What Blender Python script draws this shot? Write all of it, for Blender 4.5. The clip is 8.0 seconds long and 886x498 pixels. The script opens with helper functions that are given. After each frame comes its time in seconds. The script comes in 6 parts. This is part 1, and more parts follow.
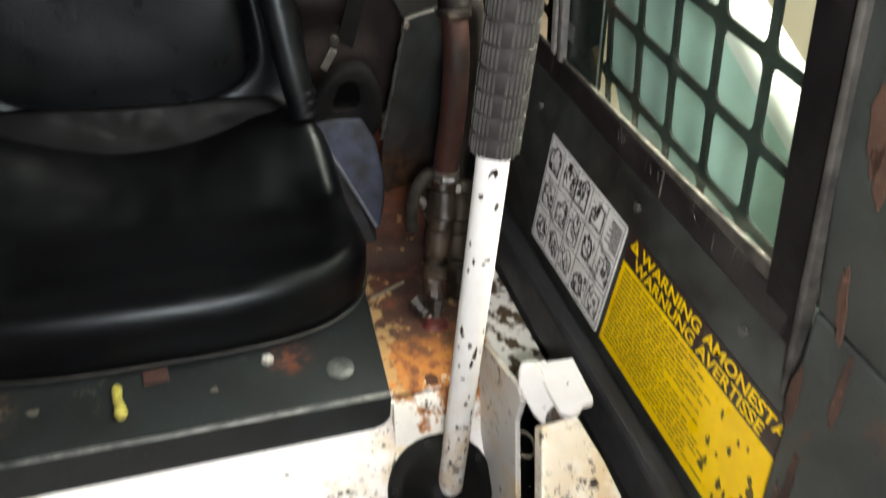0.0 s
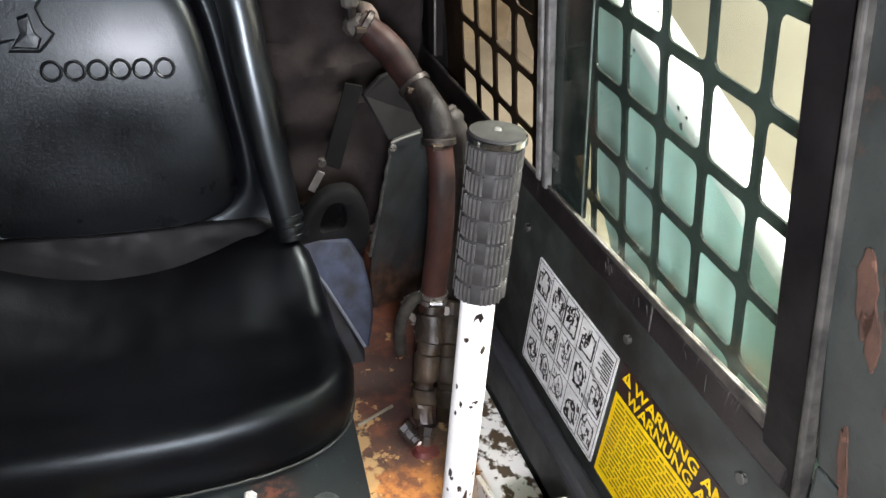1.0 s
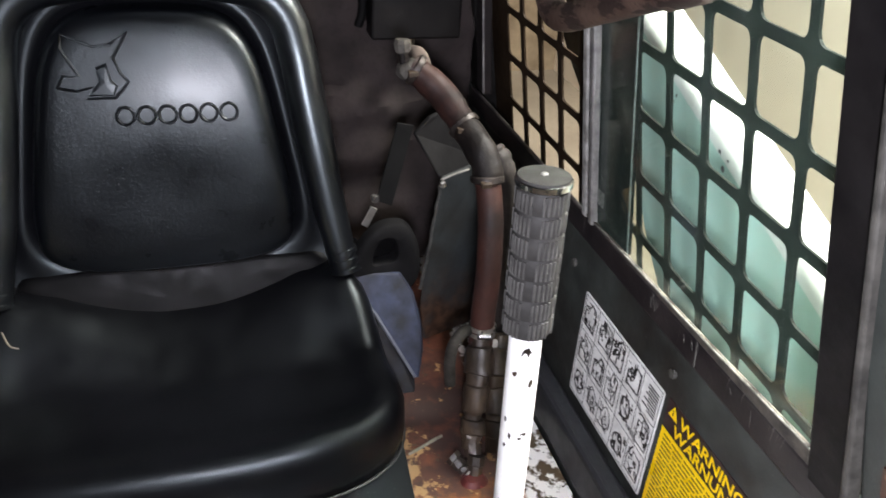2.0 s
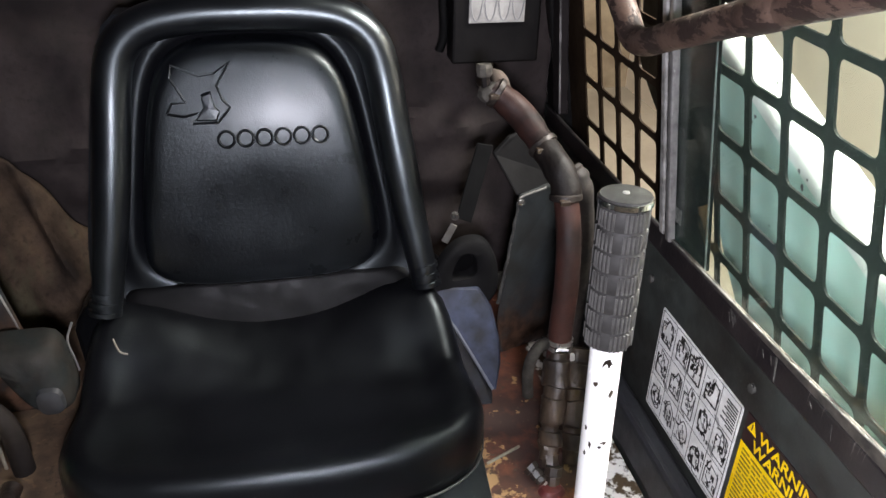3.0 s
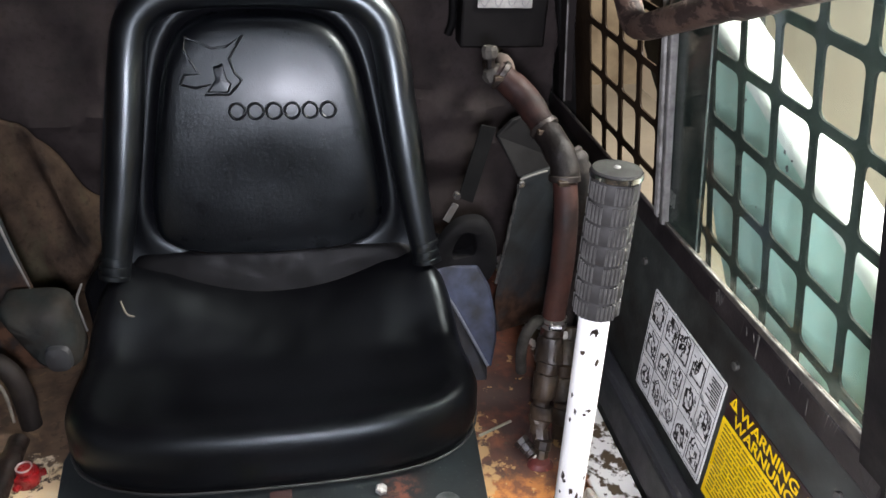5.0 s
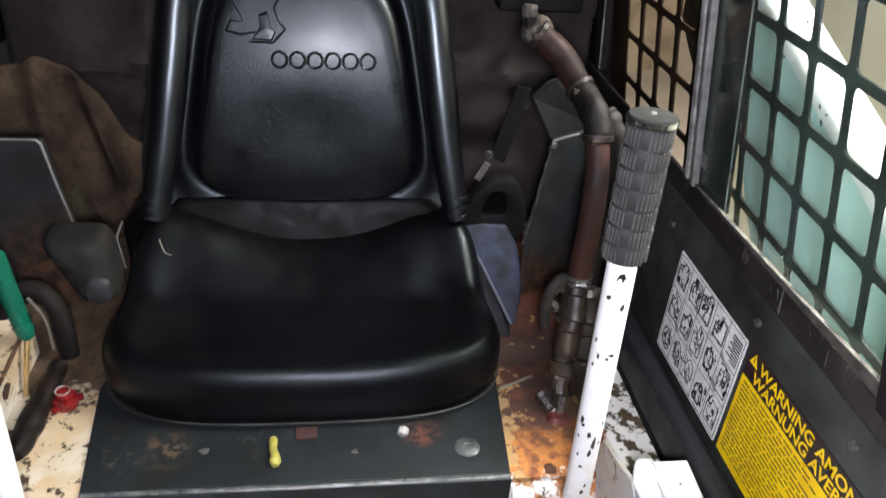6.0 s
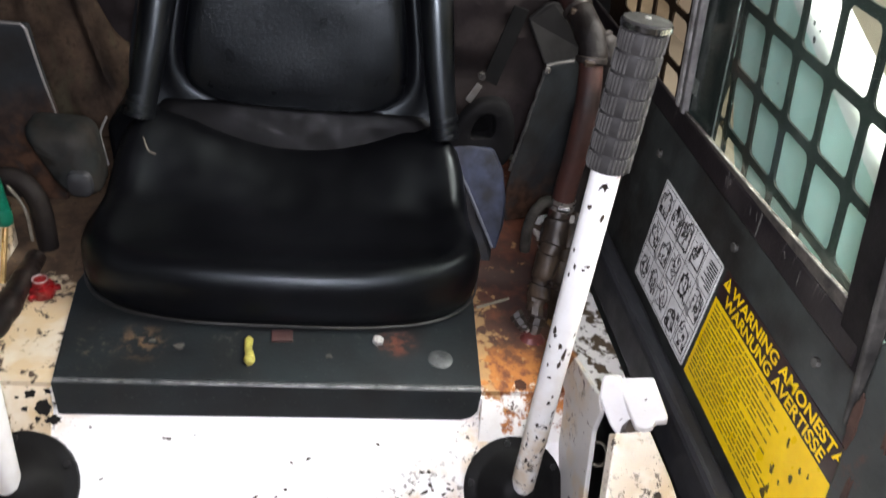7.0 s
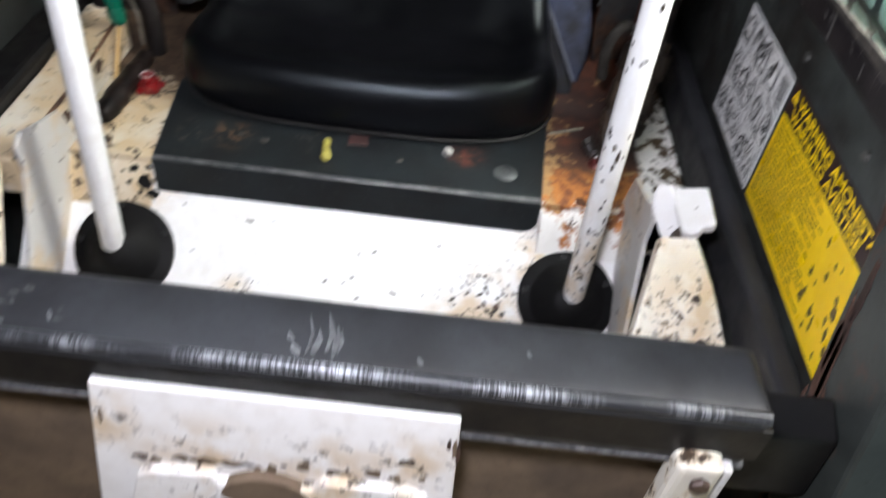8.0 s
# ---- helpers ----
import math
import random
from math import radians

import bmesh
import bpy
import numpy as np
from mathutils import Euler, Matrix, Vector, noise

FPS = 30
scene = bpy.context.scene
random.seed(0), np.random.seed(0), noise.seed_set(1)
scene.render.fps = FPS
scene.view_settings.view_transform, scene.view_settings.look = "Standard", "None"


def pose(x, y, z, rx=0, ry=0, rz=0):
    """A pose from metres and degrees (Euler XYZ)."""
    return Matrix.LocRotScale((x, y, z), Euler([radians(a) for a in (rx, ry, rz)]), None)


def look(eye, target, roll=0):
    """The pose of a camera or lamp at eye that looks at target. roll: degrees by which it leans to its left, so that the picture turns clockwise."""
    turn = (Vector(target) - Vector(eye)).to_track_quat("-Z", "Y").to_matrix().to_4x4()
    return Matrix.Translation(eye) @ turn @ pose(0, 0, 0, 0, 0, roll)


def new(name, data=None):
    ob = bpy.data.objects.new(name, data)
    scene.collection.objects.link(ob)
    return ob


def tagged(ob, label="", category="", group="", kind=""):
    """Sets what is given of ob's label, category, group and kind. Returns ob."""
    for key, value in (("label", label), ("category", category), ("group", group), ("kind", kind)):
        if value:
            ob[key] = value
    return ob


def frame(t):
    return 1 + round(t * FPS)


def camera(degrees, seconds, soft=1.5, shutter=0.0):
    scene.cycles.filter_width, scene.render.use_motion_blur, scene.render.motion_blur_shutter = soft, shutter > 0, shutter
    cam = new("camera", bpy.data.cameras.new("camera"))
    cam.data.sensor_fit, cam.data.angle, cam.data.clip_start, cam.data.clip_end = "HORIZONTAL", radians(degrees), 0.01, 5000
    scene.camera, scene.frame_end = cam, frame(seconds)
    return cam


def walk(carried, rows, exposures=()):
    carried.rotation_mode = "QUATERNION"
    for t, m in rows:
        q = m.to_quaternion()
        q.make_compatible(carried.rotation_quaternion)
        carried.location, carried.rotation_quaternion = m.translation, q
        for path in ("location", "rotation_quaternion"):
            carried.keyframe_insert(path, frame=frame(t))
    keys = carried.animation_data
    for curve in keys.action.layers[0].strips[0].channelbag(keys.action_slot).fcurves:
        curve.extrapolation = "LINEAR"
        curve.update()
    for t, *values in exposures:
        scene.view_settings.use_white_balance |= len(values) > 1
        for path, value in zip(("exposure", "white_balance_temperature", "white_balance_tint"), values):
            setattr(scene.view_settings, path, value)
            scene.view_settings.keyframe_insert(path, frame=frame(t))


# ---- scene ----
cam = camera(60.3, 8.0, soft=1.45, shutter=0.5)
EXPOSURE = ((0.0, -0.42, 7150, 3), (0.4, -0.04, 6900, 5), (1.0, 0.12, 6550, 7), (2.5, 0.05, 6470, 10), (4.0, 0.0, 6470, 10), (5.5, -0.11, 6340, 10), (6.5, -0.20, 6400, 11), (7.0, -0.32, 6450, 11), (7.5, -0.66, 6450, 10), (8.0, -0.50, 6320, 9))
PATH = [
    (0, (0.064, -0.516, 0.654), (0.662, 0.915, -0.609), 7.3),
    (0.5, (0.080, -0.476, 0.675), (0.696, 1.052, -0.458), 5.5),
    (1, (0.082, -0.481, 0.687), (0.715, 1.072, -0.403), 6.1),
    (2.5, (0.059, -0.512, 0.720), (0.486, 1.157, -0.296), 2.1),
    (3, (0.048, -0.527, 0.726), (0.404, 1.164, -0.280), 1.2),
    (3.5, (0.049, -0.535, 0.724), (0.406, 1.150, -0.293), 1.5),
    (4, (0.053, -0.536, 0.729), (0.410, 1.144, -0.296), 1.6),
    (5.5, (0.044, -0.582, 0.710), (0.358, 1.110, -0.310), 4.0),
    (6, (0.034, -0.599, 0.696), (0.317, 1.074, -0.363), 4.9),
    (6.5, (0.037, -0.610, 0.676), (0.339, 1.034, -0.422), 7.0),
    (7, (0.040, -0.628, 0.656), (0.359, 0.973, -0.499), 9.5),
    (7.3, (0.058, -0.641, 0.650), (0.362, 0.912, -0.574), 10.2),
    (7.5, (0.058, -0.668, 0.632), (0.367, 0.865, -0.614), 11.8),
    (7.6, (0.060, -0.683, 0.623), (0.347, 0.842, -0.639), 11.7),
    (7.8, (0.070, -0.709, 0.613), (0.274, 0.780, -0.706), 10.8),
    (8, (0.106, -0.735, 0.594), (0.146, 0.719, -0.779), 7.6),
]
walk(cam, [(t, look(eye, target, roll)) for t, eye, target, roll in PATH], EXPOSURE)

# ---- world and lights ----
world = bpy.data.worlds.new("world")
scene.world = world
world.use_nodes = True
world.node_tree.nodes["Background"].inputs[0].default_value = (0.75, 0.85, 1.0, 1)
world.node_tree.nodes["Background"].inputs[1].default_value = 0.1


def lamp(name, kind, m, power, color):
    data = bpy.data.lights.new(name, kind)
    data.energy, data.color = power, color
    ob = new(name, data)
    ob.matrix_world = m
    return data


# the torch before the cab, and unseen area lamps added to brighten the workshop walls
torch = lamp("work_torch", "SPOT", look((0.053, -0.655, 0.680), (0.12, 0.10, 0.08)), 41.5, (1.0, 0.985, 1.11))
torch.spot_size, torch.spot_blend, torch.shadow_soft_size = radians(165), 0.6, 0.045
for name, at, to, power in (("wall_fill", (1.70, 0.2, 1.9), (2.2, 0.3, 0.2), 350.0), ("wall_fill_rear", (1.2, 2.6, 2.0), (1.5, 4.0, 0.6), 7.0)):
    strip = lamp(name, "AREA", look(at, to), power, (1.0, 0.97, 0.91))
    strip.shape, strip.size, strip.size_y = "RECTANGLE", 0.5, 1.6


# ---- materials ----
class Mat:
    """A node material with a few chained helpers."""

    def __init__(self, name, rough=0.5, metal=0.0, coat=0.0, spec=0.5):
        self.m = bpy.data.materials.new(name)
        self.m.use_nodes = True
        self.t = self.m.node_tree
        self.b = self.t.nodes["Principled BSDF"]
        self.b.inputs["Roughness"].default_value = rough
        self.b.inputs["Metallic"].default_value = metal
        self.b.inputs["Coat Weight"].default_value = coat
        self.b.inputs["Specular IOR Level"].default_value = spec
        self.co = self.t.nodes.new("ShaderNodeNewGeometry").outputs["Position"]

    def node(self, kind, operation="", data_type=""):
        n = self.t.nodes.new(kind)
        if operation:
            n.operation = operation
        if data_type:
            n.data_type = data_type
        return n

    def put(self, socket, value):
        if isinstance(value, bpy.types.NodeSocket):
            self.t.links.new(value, socket)
        elif isinstance(value, tuple) and len(value) == 3 and len(socket.default_value) == 4:
            socket.default_value = (*value, 1)
        else:
            socket.default_value = value

    def noise(self, scale, detail=3.0, rough=0.55, stretch=None, shift=(0, 0, 0)):
        n = self.node("ShaderNodeTexNoise")
        n.inputs["Scale"].default_value, n.inputs["Detail"].default_value, n.inputs["Roughness"].default_value = scale, detail, rough
        mp = self.node("ShaderNodeMapping")
        self.t.links.new(self.co, mp.inputs[0])
        mp.inputs["Scale"].default_value = stretch or (1, 1, 1)
        mp.inputs["Location"].default_value = shift
        self.t.links.new(mp.outputs[0], n.inputs["Vector"])
        return n.outputs["Fac"]

    def ramp(self, value, low, high, a=0.0, b=1.0):
        n = self.node("ShaderNodeMapRange")
        self.put(n.inputs[0], value)
        for k, v in ((1, low), (2, high), (3, a), (4, b)):
            n.inputs[k].default_value = v
        return n.outputs[0]

    def math(self, op, a, b):
        n = self.node("ShaderNodeMath", operation=op)
        self.put(n.inputs[0], a), self.put(n.inputs[1], b)
        return n.outputs[0]

    def axis(self, k):
        n = self.node("ShaderNodeSeparateXYZ")
        self.t.links.new(self.co, n.inputs[0])
        return n.outputs[k]

    def near(self, x, y, z, inner, outer):
        """1 within inner metres of a place, 0 beyond outer."""
        n = self.node("ShaderNodeVectorMath", operation="DISTANCE")
        self.t.links.new(self.co, n.inputs[0])
        n.inputs[1].default_value = (x, y, z)
        return self.ramp(n.outputs["Value"], inner, outer, 1.0, 0.0)

    def mix(self, fac, a, b):
        n = self.node("ShaderNodeMix", data_type="RGBA")
        self.put(n.inputs[0], fac), self.put(n.inputs[6], a), self.put(n.inputs[7], b)
        return n.outputs[2]

    def color(self, value):
        self.put(self.b.inputs["Base Color"], value)
        return self

    def rough(self, value):
        self.put(self.b.inputs["Roughness"], value)
        return self

    def bump(self, height, strength=0.3, distance=0.002):
        n = self.node("ShaderNodeBump")
        n.inputs["Strength"].default_value, n.inputs["Distance"].default_value = strength, distance
        self.put(n.inputs["Height"], height)
        self.t.links.new(n.outputs[0], self.b.inputs["Normal"])
        return self


def worn(name, base, dark, rough=0.5, metal=0.0, coarse=14, fine=160, bump=0.25, coat=0.0, spec=0.5):
    """A surface of one colour with stains at two scales and fine relief."""
    k = Mat(name, rough, metal, coat, spec)
    c = k.mix(k.ramp(k.noise(coarse), 0.38, 0.68), base, dark)
    c = k.mix(k.ramp(k.noise(fine), 0.5, 0.8, 0.0, 0.5), c, dark)
    k.color(c).rough(k.ramp(k.noise(coarse * 2.3), 0.3, 0.7, max(0.05, rough - 0.12), min(1, rough + 0.15)))
    return k.bump(k.noise(fine), bump, 0.001).m


def paint(name, base=(0.80, 0.79, 0.75), chips=0.66, tan=0.62, spots=(), rust_y=None, keep_x=None, rusts=((0.20, 0.072, 0.022), (0.070, 0.027, 0.016)), orange_y=None, flakes=0.7, chip_scale=70):
    """Old white paint: tan stains, dark chips and rust patches."""
    k = Mat(name, 0.42, 0.0)
    stain = k.ramp(k.noise(11, 4), tan, tan + 0.12)
    chip = k.ramp(k.noise(chip_scale, 6, 0.72, shift=(3, 1, 2)), chips, chips + 0.02)
    stain = k.math("MAXIMUM", stain, k.ramp(k.noise(chip_scale, 6, 0.72, shift=(3, 1, 2)), chips - 0.06, chips, 0.0, 0.7 if chip_scale < 60 else 0.0))
    for x, y, z, inner, outer in spots:
        close = k.near(x, y, z, inner, outer)
        stain = k.math("MAXIMUM", stain, k.math("MULTIPLY", close, k.ramp(k.noise(26, 4), 0.42, 0.58)))
        chip = k.math("MAXIMUM", chip, k.math("MULTIPLY", close, k.ramp(k.noise(85, 6, 0.70, shift=(9, 4, 1)), 0.575, 0.60)))
    c = k.mix(k.math("MULTIPLY", stain, 0.75), base, (0.56, 0.40, 0.20))
    c = k.mix(k.ramp(k.noise(60), 0.45, 0.75, 0, 0.25), c, (0.55, 0.50, 0.42))
    if rust_y is not None:
        edge = k.math("ADD", k.axis(1), k.ramp(k.noise(32, 5, 0.7), 0.3, 0.7, -0.035, 0.035))
        rust = k.ramp(edge, rust_y, rust_y + 0.012)
        red = k.mix(k.ramp(k.noise(38, 5), 0.4, 0.65), *rusts)
        if orange_y:
            fresh = k.ramp(k.math("ADD", k.axis(1), k.ramp(k.noise(40, 4, 0.6, shift=(2, 7, 1)), 0.3, 0.7, -0.03, 0.03)), orange_y, orange_y + 0.03, 0.9, 0.0)
            red = k.mix(fresh, red, k.mix(k.ramp(k.noise(70, 4), 0.42, 0.6), (0.46, 0.17, 0.035), (0.16, 0.05, 0.02)))
        old = k.math("MULTIPLY", k.near(0.33, 0.19, 0.0, 0.06, 0.16), k.ramp(k.noise(20, 4), 0.35, 0.5))
        red = k.mix(old, red, (0.034, 0.017, 0.013))
        tan_x = 1.0 if not keep_x else k.math("ADD", k.axis(0), k.ramp(k.noise(45, 4, shift=(5, 5, 5)), 0.3, 0.7, -0.03, 0.03))
        flake = k.math("MAXIMUM", k.ramp(k.noise(55, 4, shift=(5, 5, 5)), 0.62, 0.66), k.ramp(tan_x, 0.262, 0.252))
        red = k.mix(k.math("MULTIPLY", flake, flakes), red, (0.42, 0.27, 0.12))
        c = k.mix(rust, c, red)
        k.rough(k.mix(rust, (0.42, 0.42, 0.42), (0.7, 0.7, 0.7)))
    if keep_x:
        c = k.mix(k.ramp(k.axis(0), keep_x, keep_x + 0.006), c, k.mix(k.ramp(k.noise(48, 4), 0.5, 0.56), base, (0.07, 0.045, 0.02)))
    c = k.mix(chip, c, (0.055, 0.035, 0.022))
    k.color(c)
    return k.bump(k.math("SUBTRACT", k.noise(220, 2), chip), 0.25, 0.0008).m


def vinyl(name, base, rough, grain=0.12, spec=0.5, wear=0.04, coat=0.0):
    k = Mat(name, rough, 0.0, coat, spec)
    k.b.inputs["Coat Roughness"].default_value = rough * 0.9
    k.b.inputs["Specular Tint"].default_value = (0.84, 0.96, 1.0, 1)
    k.b.inputs["Coat Tint"].default_value = (0.92, 0.98, 1.0, 1)
    k.color(k.mix(k.ramp(k.noise(9), 0.4, 0.7), base, tuple(v * 1.7 for v in base)))
    k.rough(k.ramp(k.noise(26, 4), 0.3, 0.7, rough - wear, rough + wear))
    return k.bump(k.math("ADD", k.noise(620, 2), k.noise(170, 3)), grain, 0.0006).m


def rusty(name, a=(0.065, 0.036, 0.026), b=(0.020, 0.013, 0.011), rough=0.42):
    k = Mat(name, rough, 0.2)
    c = k.mix(k.ramp(k.noise(24, 5), 0.4, 0.62), a, b)
    c = k.mix(k.ramp(k.noise(70, 4), 0.6, 0.66), c, tuple(min(1.0, 2.0 * v) for v in a))
    k.color(c)
    return k.bump(k.noise(150, 4), 0.5, 0.0015).m


WHITE_LEVER = paint("white_lever_paint", (0.82, 0.82, 0.80), 0.95, 0.85, ((0.293, -0.07, -0.02, 0.02, 0.10),))
WHITE_PANEL = paint("white_panel_paint", (0.80, 0.80, 0.79), 0.69, 0.72, ((0.185, -0.095, -0.135, 0.04, 0.090), (0.21, -0.13, -0.165, 0.03, 0.08), (0.25, -0.03, -0.07, 0.02, 0.06), (-0.20, -0.13, -0.165, 0.01, 0.05), (-0.127, -0.096, -0.139, 0.012, 0.04), (-0.25, 0.0, -0.04, 0.01, 0.05)))
DECK_RIGHT = paint("rusted_deck_paint", rust_y=-0.010, chips=0.63, keep_x=0.372, rusts=((0.13, 0.042, 0.020), (0.055, 0.020, 0.014)), orange_y=0.07)
DECK_LEFT = paint("stained_deck_paint", (0.66, 0.59, 0.46), rust_y=0.172, tan=0.42, chips=0.56, rusts=((0.11, 0.072, 0.042), (0.055, 0.034, 0.022)), flakes=0.12, chip_scale=44)
WHITE_LATCH = paint("thick_white_paint", (0.70, 0.69, 0.68), 0.655, 0.70)
STEP_WHITE = paint("step_paint", (0.86, 0.85, 0.82), 0.80, 0.66, ((-0.05, -0.42, 0.035, 0.015, 0.07), (0.05, -0.42, 0.035, 0.015, 0.07), (0.11, -0.42, 0.06, 0.01, 0.05), (-0.13, -0.42, 0.08, 0.01, 0.05)))
RAIL = paint("rusty_rail_paint", (0.70, 0.65, 0.54), 0.60, 0.42, ((-0.36, 0.20, 0.04, 0.03, 0.09),))
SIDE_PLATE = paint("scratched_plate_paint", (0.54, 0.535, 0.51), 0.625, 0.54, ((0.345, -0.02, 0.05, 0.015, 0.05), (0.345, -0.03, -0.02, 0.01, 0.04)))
CHASSIS = paint("stained_frame_paint", (0.74, 0.70, 0.60), 0.60, 0.50, ((0.40, -0.20, 0.03, 0.03, 0.09),), chip_scale=50)
VINYL = vinyl("black_vinyl", (0.0020, 0.0020, 0.0026), 0.35, 0.3, 0.30, 0.06)
VINYL_BACK = vinyl("sheened_vinyl", (0.0010, 0.0011, 0.0019), 0.32, 0.75, 0.34, 0.06, 0.44)
VINYL_SHELL = vinyl("shell_vinyl", (0.0030, 0.0030, 0.0040), 0.42, 0.2, 0.5, 0.06)
VINYL_ROLL = vinyl("roll_vinyl", (0.0018, 0.0018, 0.0026), 0.34, 0.2, 0.85, 0.06, 0.25)
VINYL_DUSTY = worn("dusty_vinyl", (0.0012, 0.0012, 0.0015), (0.0040, 0.0038, 0.0042), 0.5, coarse=20, fine=60, spec=0.14)
GREEN = Mat("dark_green_paint", 0.42, 0.0, 0.0, 0.4)
wall_c = GREEN.mix(GREEN.ramp(GREEN.noise(14), 0.38, 0.68), (0.041, 0.0475, 0.0430), (0.0165, 0.0170, 0.0158))
wall_c = GREEN.mix(GREEN.ramp(GREEN.noise(6, 5, 0.7, shift=(1, 2, 3)), 0.46, 0.66, 0.0, 0.85), wall_c, (0.015, 0.0125, 0.0105))
wall_c = GREEN.mix(GREEN.math("MULTIPLY", GREEN.ramp(GREEN.noise(1.0, 4, 0.7, (30, 300, 22)), 0.66, 0.72), GREEN.ramp(GREEN.noise(12, 3), 0.5, 0.6, 0.0, 0.5)), wall_c, (0.11, 0.11, 0.10))
wall_c = GREEN.mix(GREEN.ramp(GREEN.noise(240, 3, 0.6), 0.68, 0.73, 0.0, 0.5), wall_c, (0.10, 0.10, 0.09))
GREEN.rough(GREEN.ramp(GREEN.noise(30, 4), 0.3, 0.7, 0.34, 0.60))
GREEN = GREEN.color(wall_c).bump(GREEN.noise(180), 0.25, 0.001).m
GREEN_POST = Mat("green_post_paint", 0.5, 0.0, 0.0, 0.4)
post_c = GREEN_POST.mix(GREEN_POST.ramp(GREEN_POST.noise(9, 4), 0.38, 0.66), (0.040, 0.0465, 0.0415), (0.019, 0.0215, 0.0195))
post_c = GREEN_POST.mix(GREEN_POST.ramp(GREEN_POST.noise(13, 6, 0.72, shift=(4, 1, 7)), 0.58, 0.66, 0.0, 0.85), post_c, (0.075, 0.036, 0.024))
post_c = GREEN_POST.mix(GREEN_POST.ramp(GREEN_POST.noise(150, 4, 0.6), 0.60, 0.72, 0.0, 0.5), post_c, (0.012, 0.011, 0.010))
GREEN_POST = GREEN_POST.color(post_c).bump(GREEN_POST.noise(160), 0.3, 0.001).m
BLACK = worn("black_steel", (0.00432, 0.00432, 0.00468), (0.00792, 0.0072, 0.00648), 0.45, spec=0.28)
TRAY = Mat("tray_paint", 0.42, 0.0, 0.0, 0.4)
coat_c = TRAY.mix(TRAY.ramp(TRAY.noise(14), 0.38, 0.68), (0.0155, 0.0196, 0.0213), (0.0105, 0.0113, 0.0115))
for sx, sy, inner, outer, low, tone in ((-0.163, 0.062, 0.006, 0.038, 0.48, (0.12, 0.075, 0.042)), (0.142, 0.073, 0.010, 0.030, 0.45, (0.12, 0.042, 0.028)), (-0.055, 0.075, 0.004, 0.04, 0.56, (0.10, 0.09, 0.075)), (-0.215, 0.05, 0.0, 0.05, 0.55, (0.10, 0.085, 0.06)), (0.06, 0.08, 0.0, 0.06, 0.60, (0.08, 0.075, 0.065))):
    coat_c = TRAY.mix(TRAY.math("MULTIPLY", TRAY.near(sx, sy, 0, inner, outer), TRAY.ramp(TRAY.noise(75, 5, 0.65, shift=(sx * 9, 0, 2)), low, low + 0.12)), coat_c, tone)
coat_c = TRAY.mix(TRAY.ramp(TRAY.noise(260, 3, 0.6), 0.66, 0.72, 0.0, 0.6), coat_c, (0.09, 0.09, 0.085))
TRAY = TRAY.color(coat_c).bump(TRAY.noise(160), 0.25, 0.001).m
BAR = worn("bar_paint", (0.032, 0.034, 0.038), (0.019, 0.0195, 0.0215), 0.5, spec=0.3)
RUBBER = worn("black_rubber", (0.0034, 0.0034, 0.0036), (0.0060, 0.0056, 0.0054), 0.6, spec=0.12)
GRIP = worn("grey_rubber", (0.0319, 0.0308, 0.02915), (0.0198, 0.0187, 0.0176), 0.7, coarse=40, spec=0.28)
GRIP_RIB = worn("dusty_rubber", (0.070, 0.068, 0.064), (0.036, 0.034, 0.032), 0.75, coarse=60)
SCREEN = worn("screen_paint", (0.031, 0.0200, 0.0118), (0.016, 0.0100, 0.0060), 0.65, spec=0.10)
DUSTY = worn("dusty_channel", (0.20, 0.18, 0.14), (0.08, 0.07, 0.055), 0.8, coarse=30)
# darker copy of the screen paint: the shade behind the glass is in its colour
WINDOW_SCREEN = worn("shaded_screen_paint", (0.0135, 0.0165, 0.0140), (0.0075, 0.0090, 0.0078), 0.6, spec=0.15)
SILL = Mat("scratched_sill", 0.4)
streak = SILL.math("MULTIPLY", SILL.ramp(SILL.noise(1.0, 3, 0.6, (25, 330, 14)), 0.66, 0.74), SILL.ramp(SILL.axis(2), 0.280, 0.302))
SILL.color(SILL.mix(streak, SILL.mix(SILL.ramp(SILL.noise(18), 0.4, 0.7), (0.010, 0.008, 0.009), (0.022, 0.018, 0.018)), (0.22, 0.20, 0.18)))
SILL = SILL.bump(SILL.noise(200), 0.3, 0.001).m
FRAME_BLACK = worn("black_frame_paint", (0.0035, 0.0030, 0.0034), (0.009, 0.008, 0.008), 0.55, spec=0.16)
ALU = worn("dull_aluminium", (0.38, 0.37, 0.35), (0.22, 0.21, 0.20), 0.45, 0.6)
STEEL = worn("zinc_steel", (0.55, 0.54, 0.52), (0.30, 0.28, 0.25), 0.32, 0.9)
CHROME = worn("chrome", (0.75, 0.75, 0.75), (0.6, 0.6, 0.6), 0.15, 1.0)
RED_HOSE = worn("red_brown_hose", (0.040, 0.0145, 0.0105), (0.0085, 0.0055, 0.0048), 0.6, coarse=18, spec=0.3)
GREASE = worn("greasy_fitting", (0.052, 0.035, 0.022), (0.0105, 0.0074, 0.0056), 0.45, 0.1, coarse=28, bump=0.8)
DARK_PANEL = worn("dark_panel_paint", (0.0078, 0.0074, 0.0076), (0.0048, 0.0044, 0.0044), 0.7, coarse=20, spec=0.15)


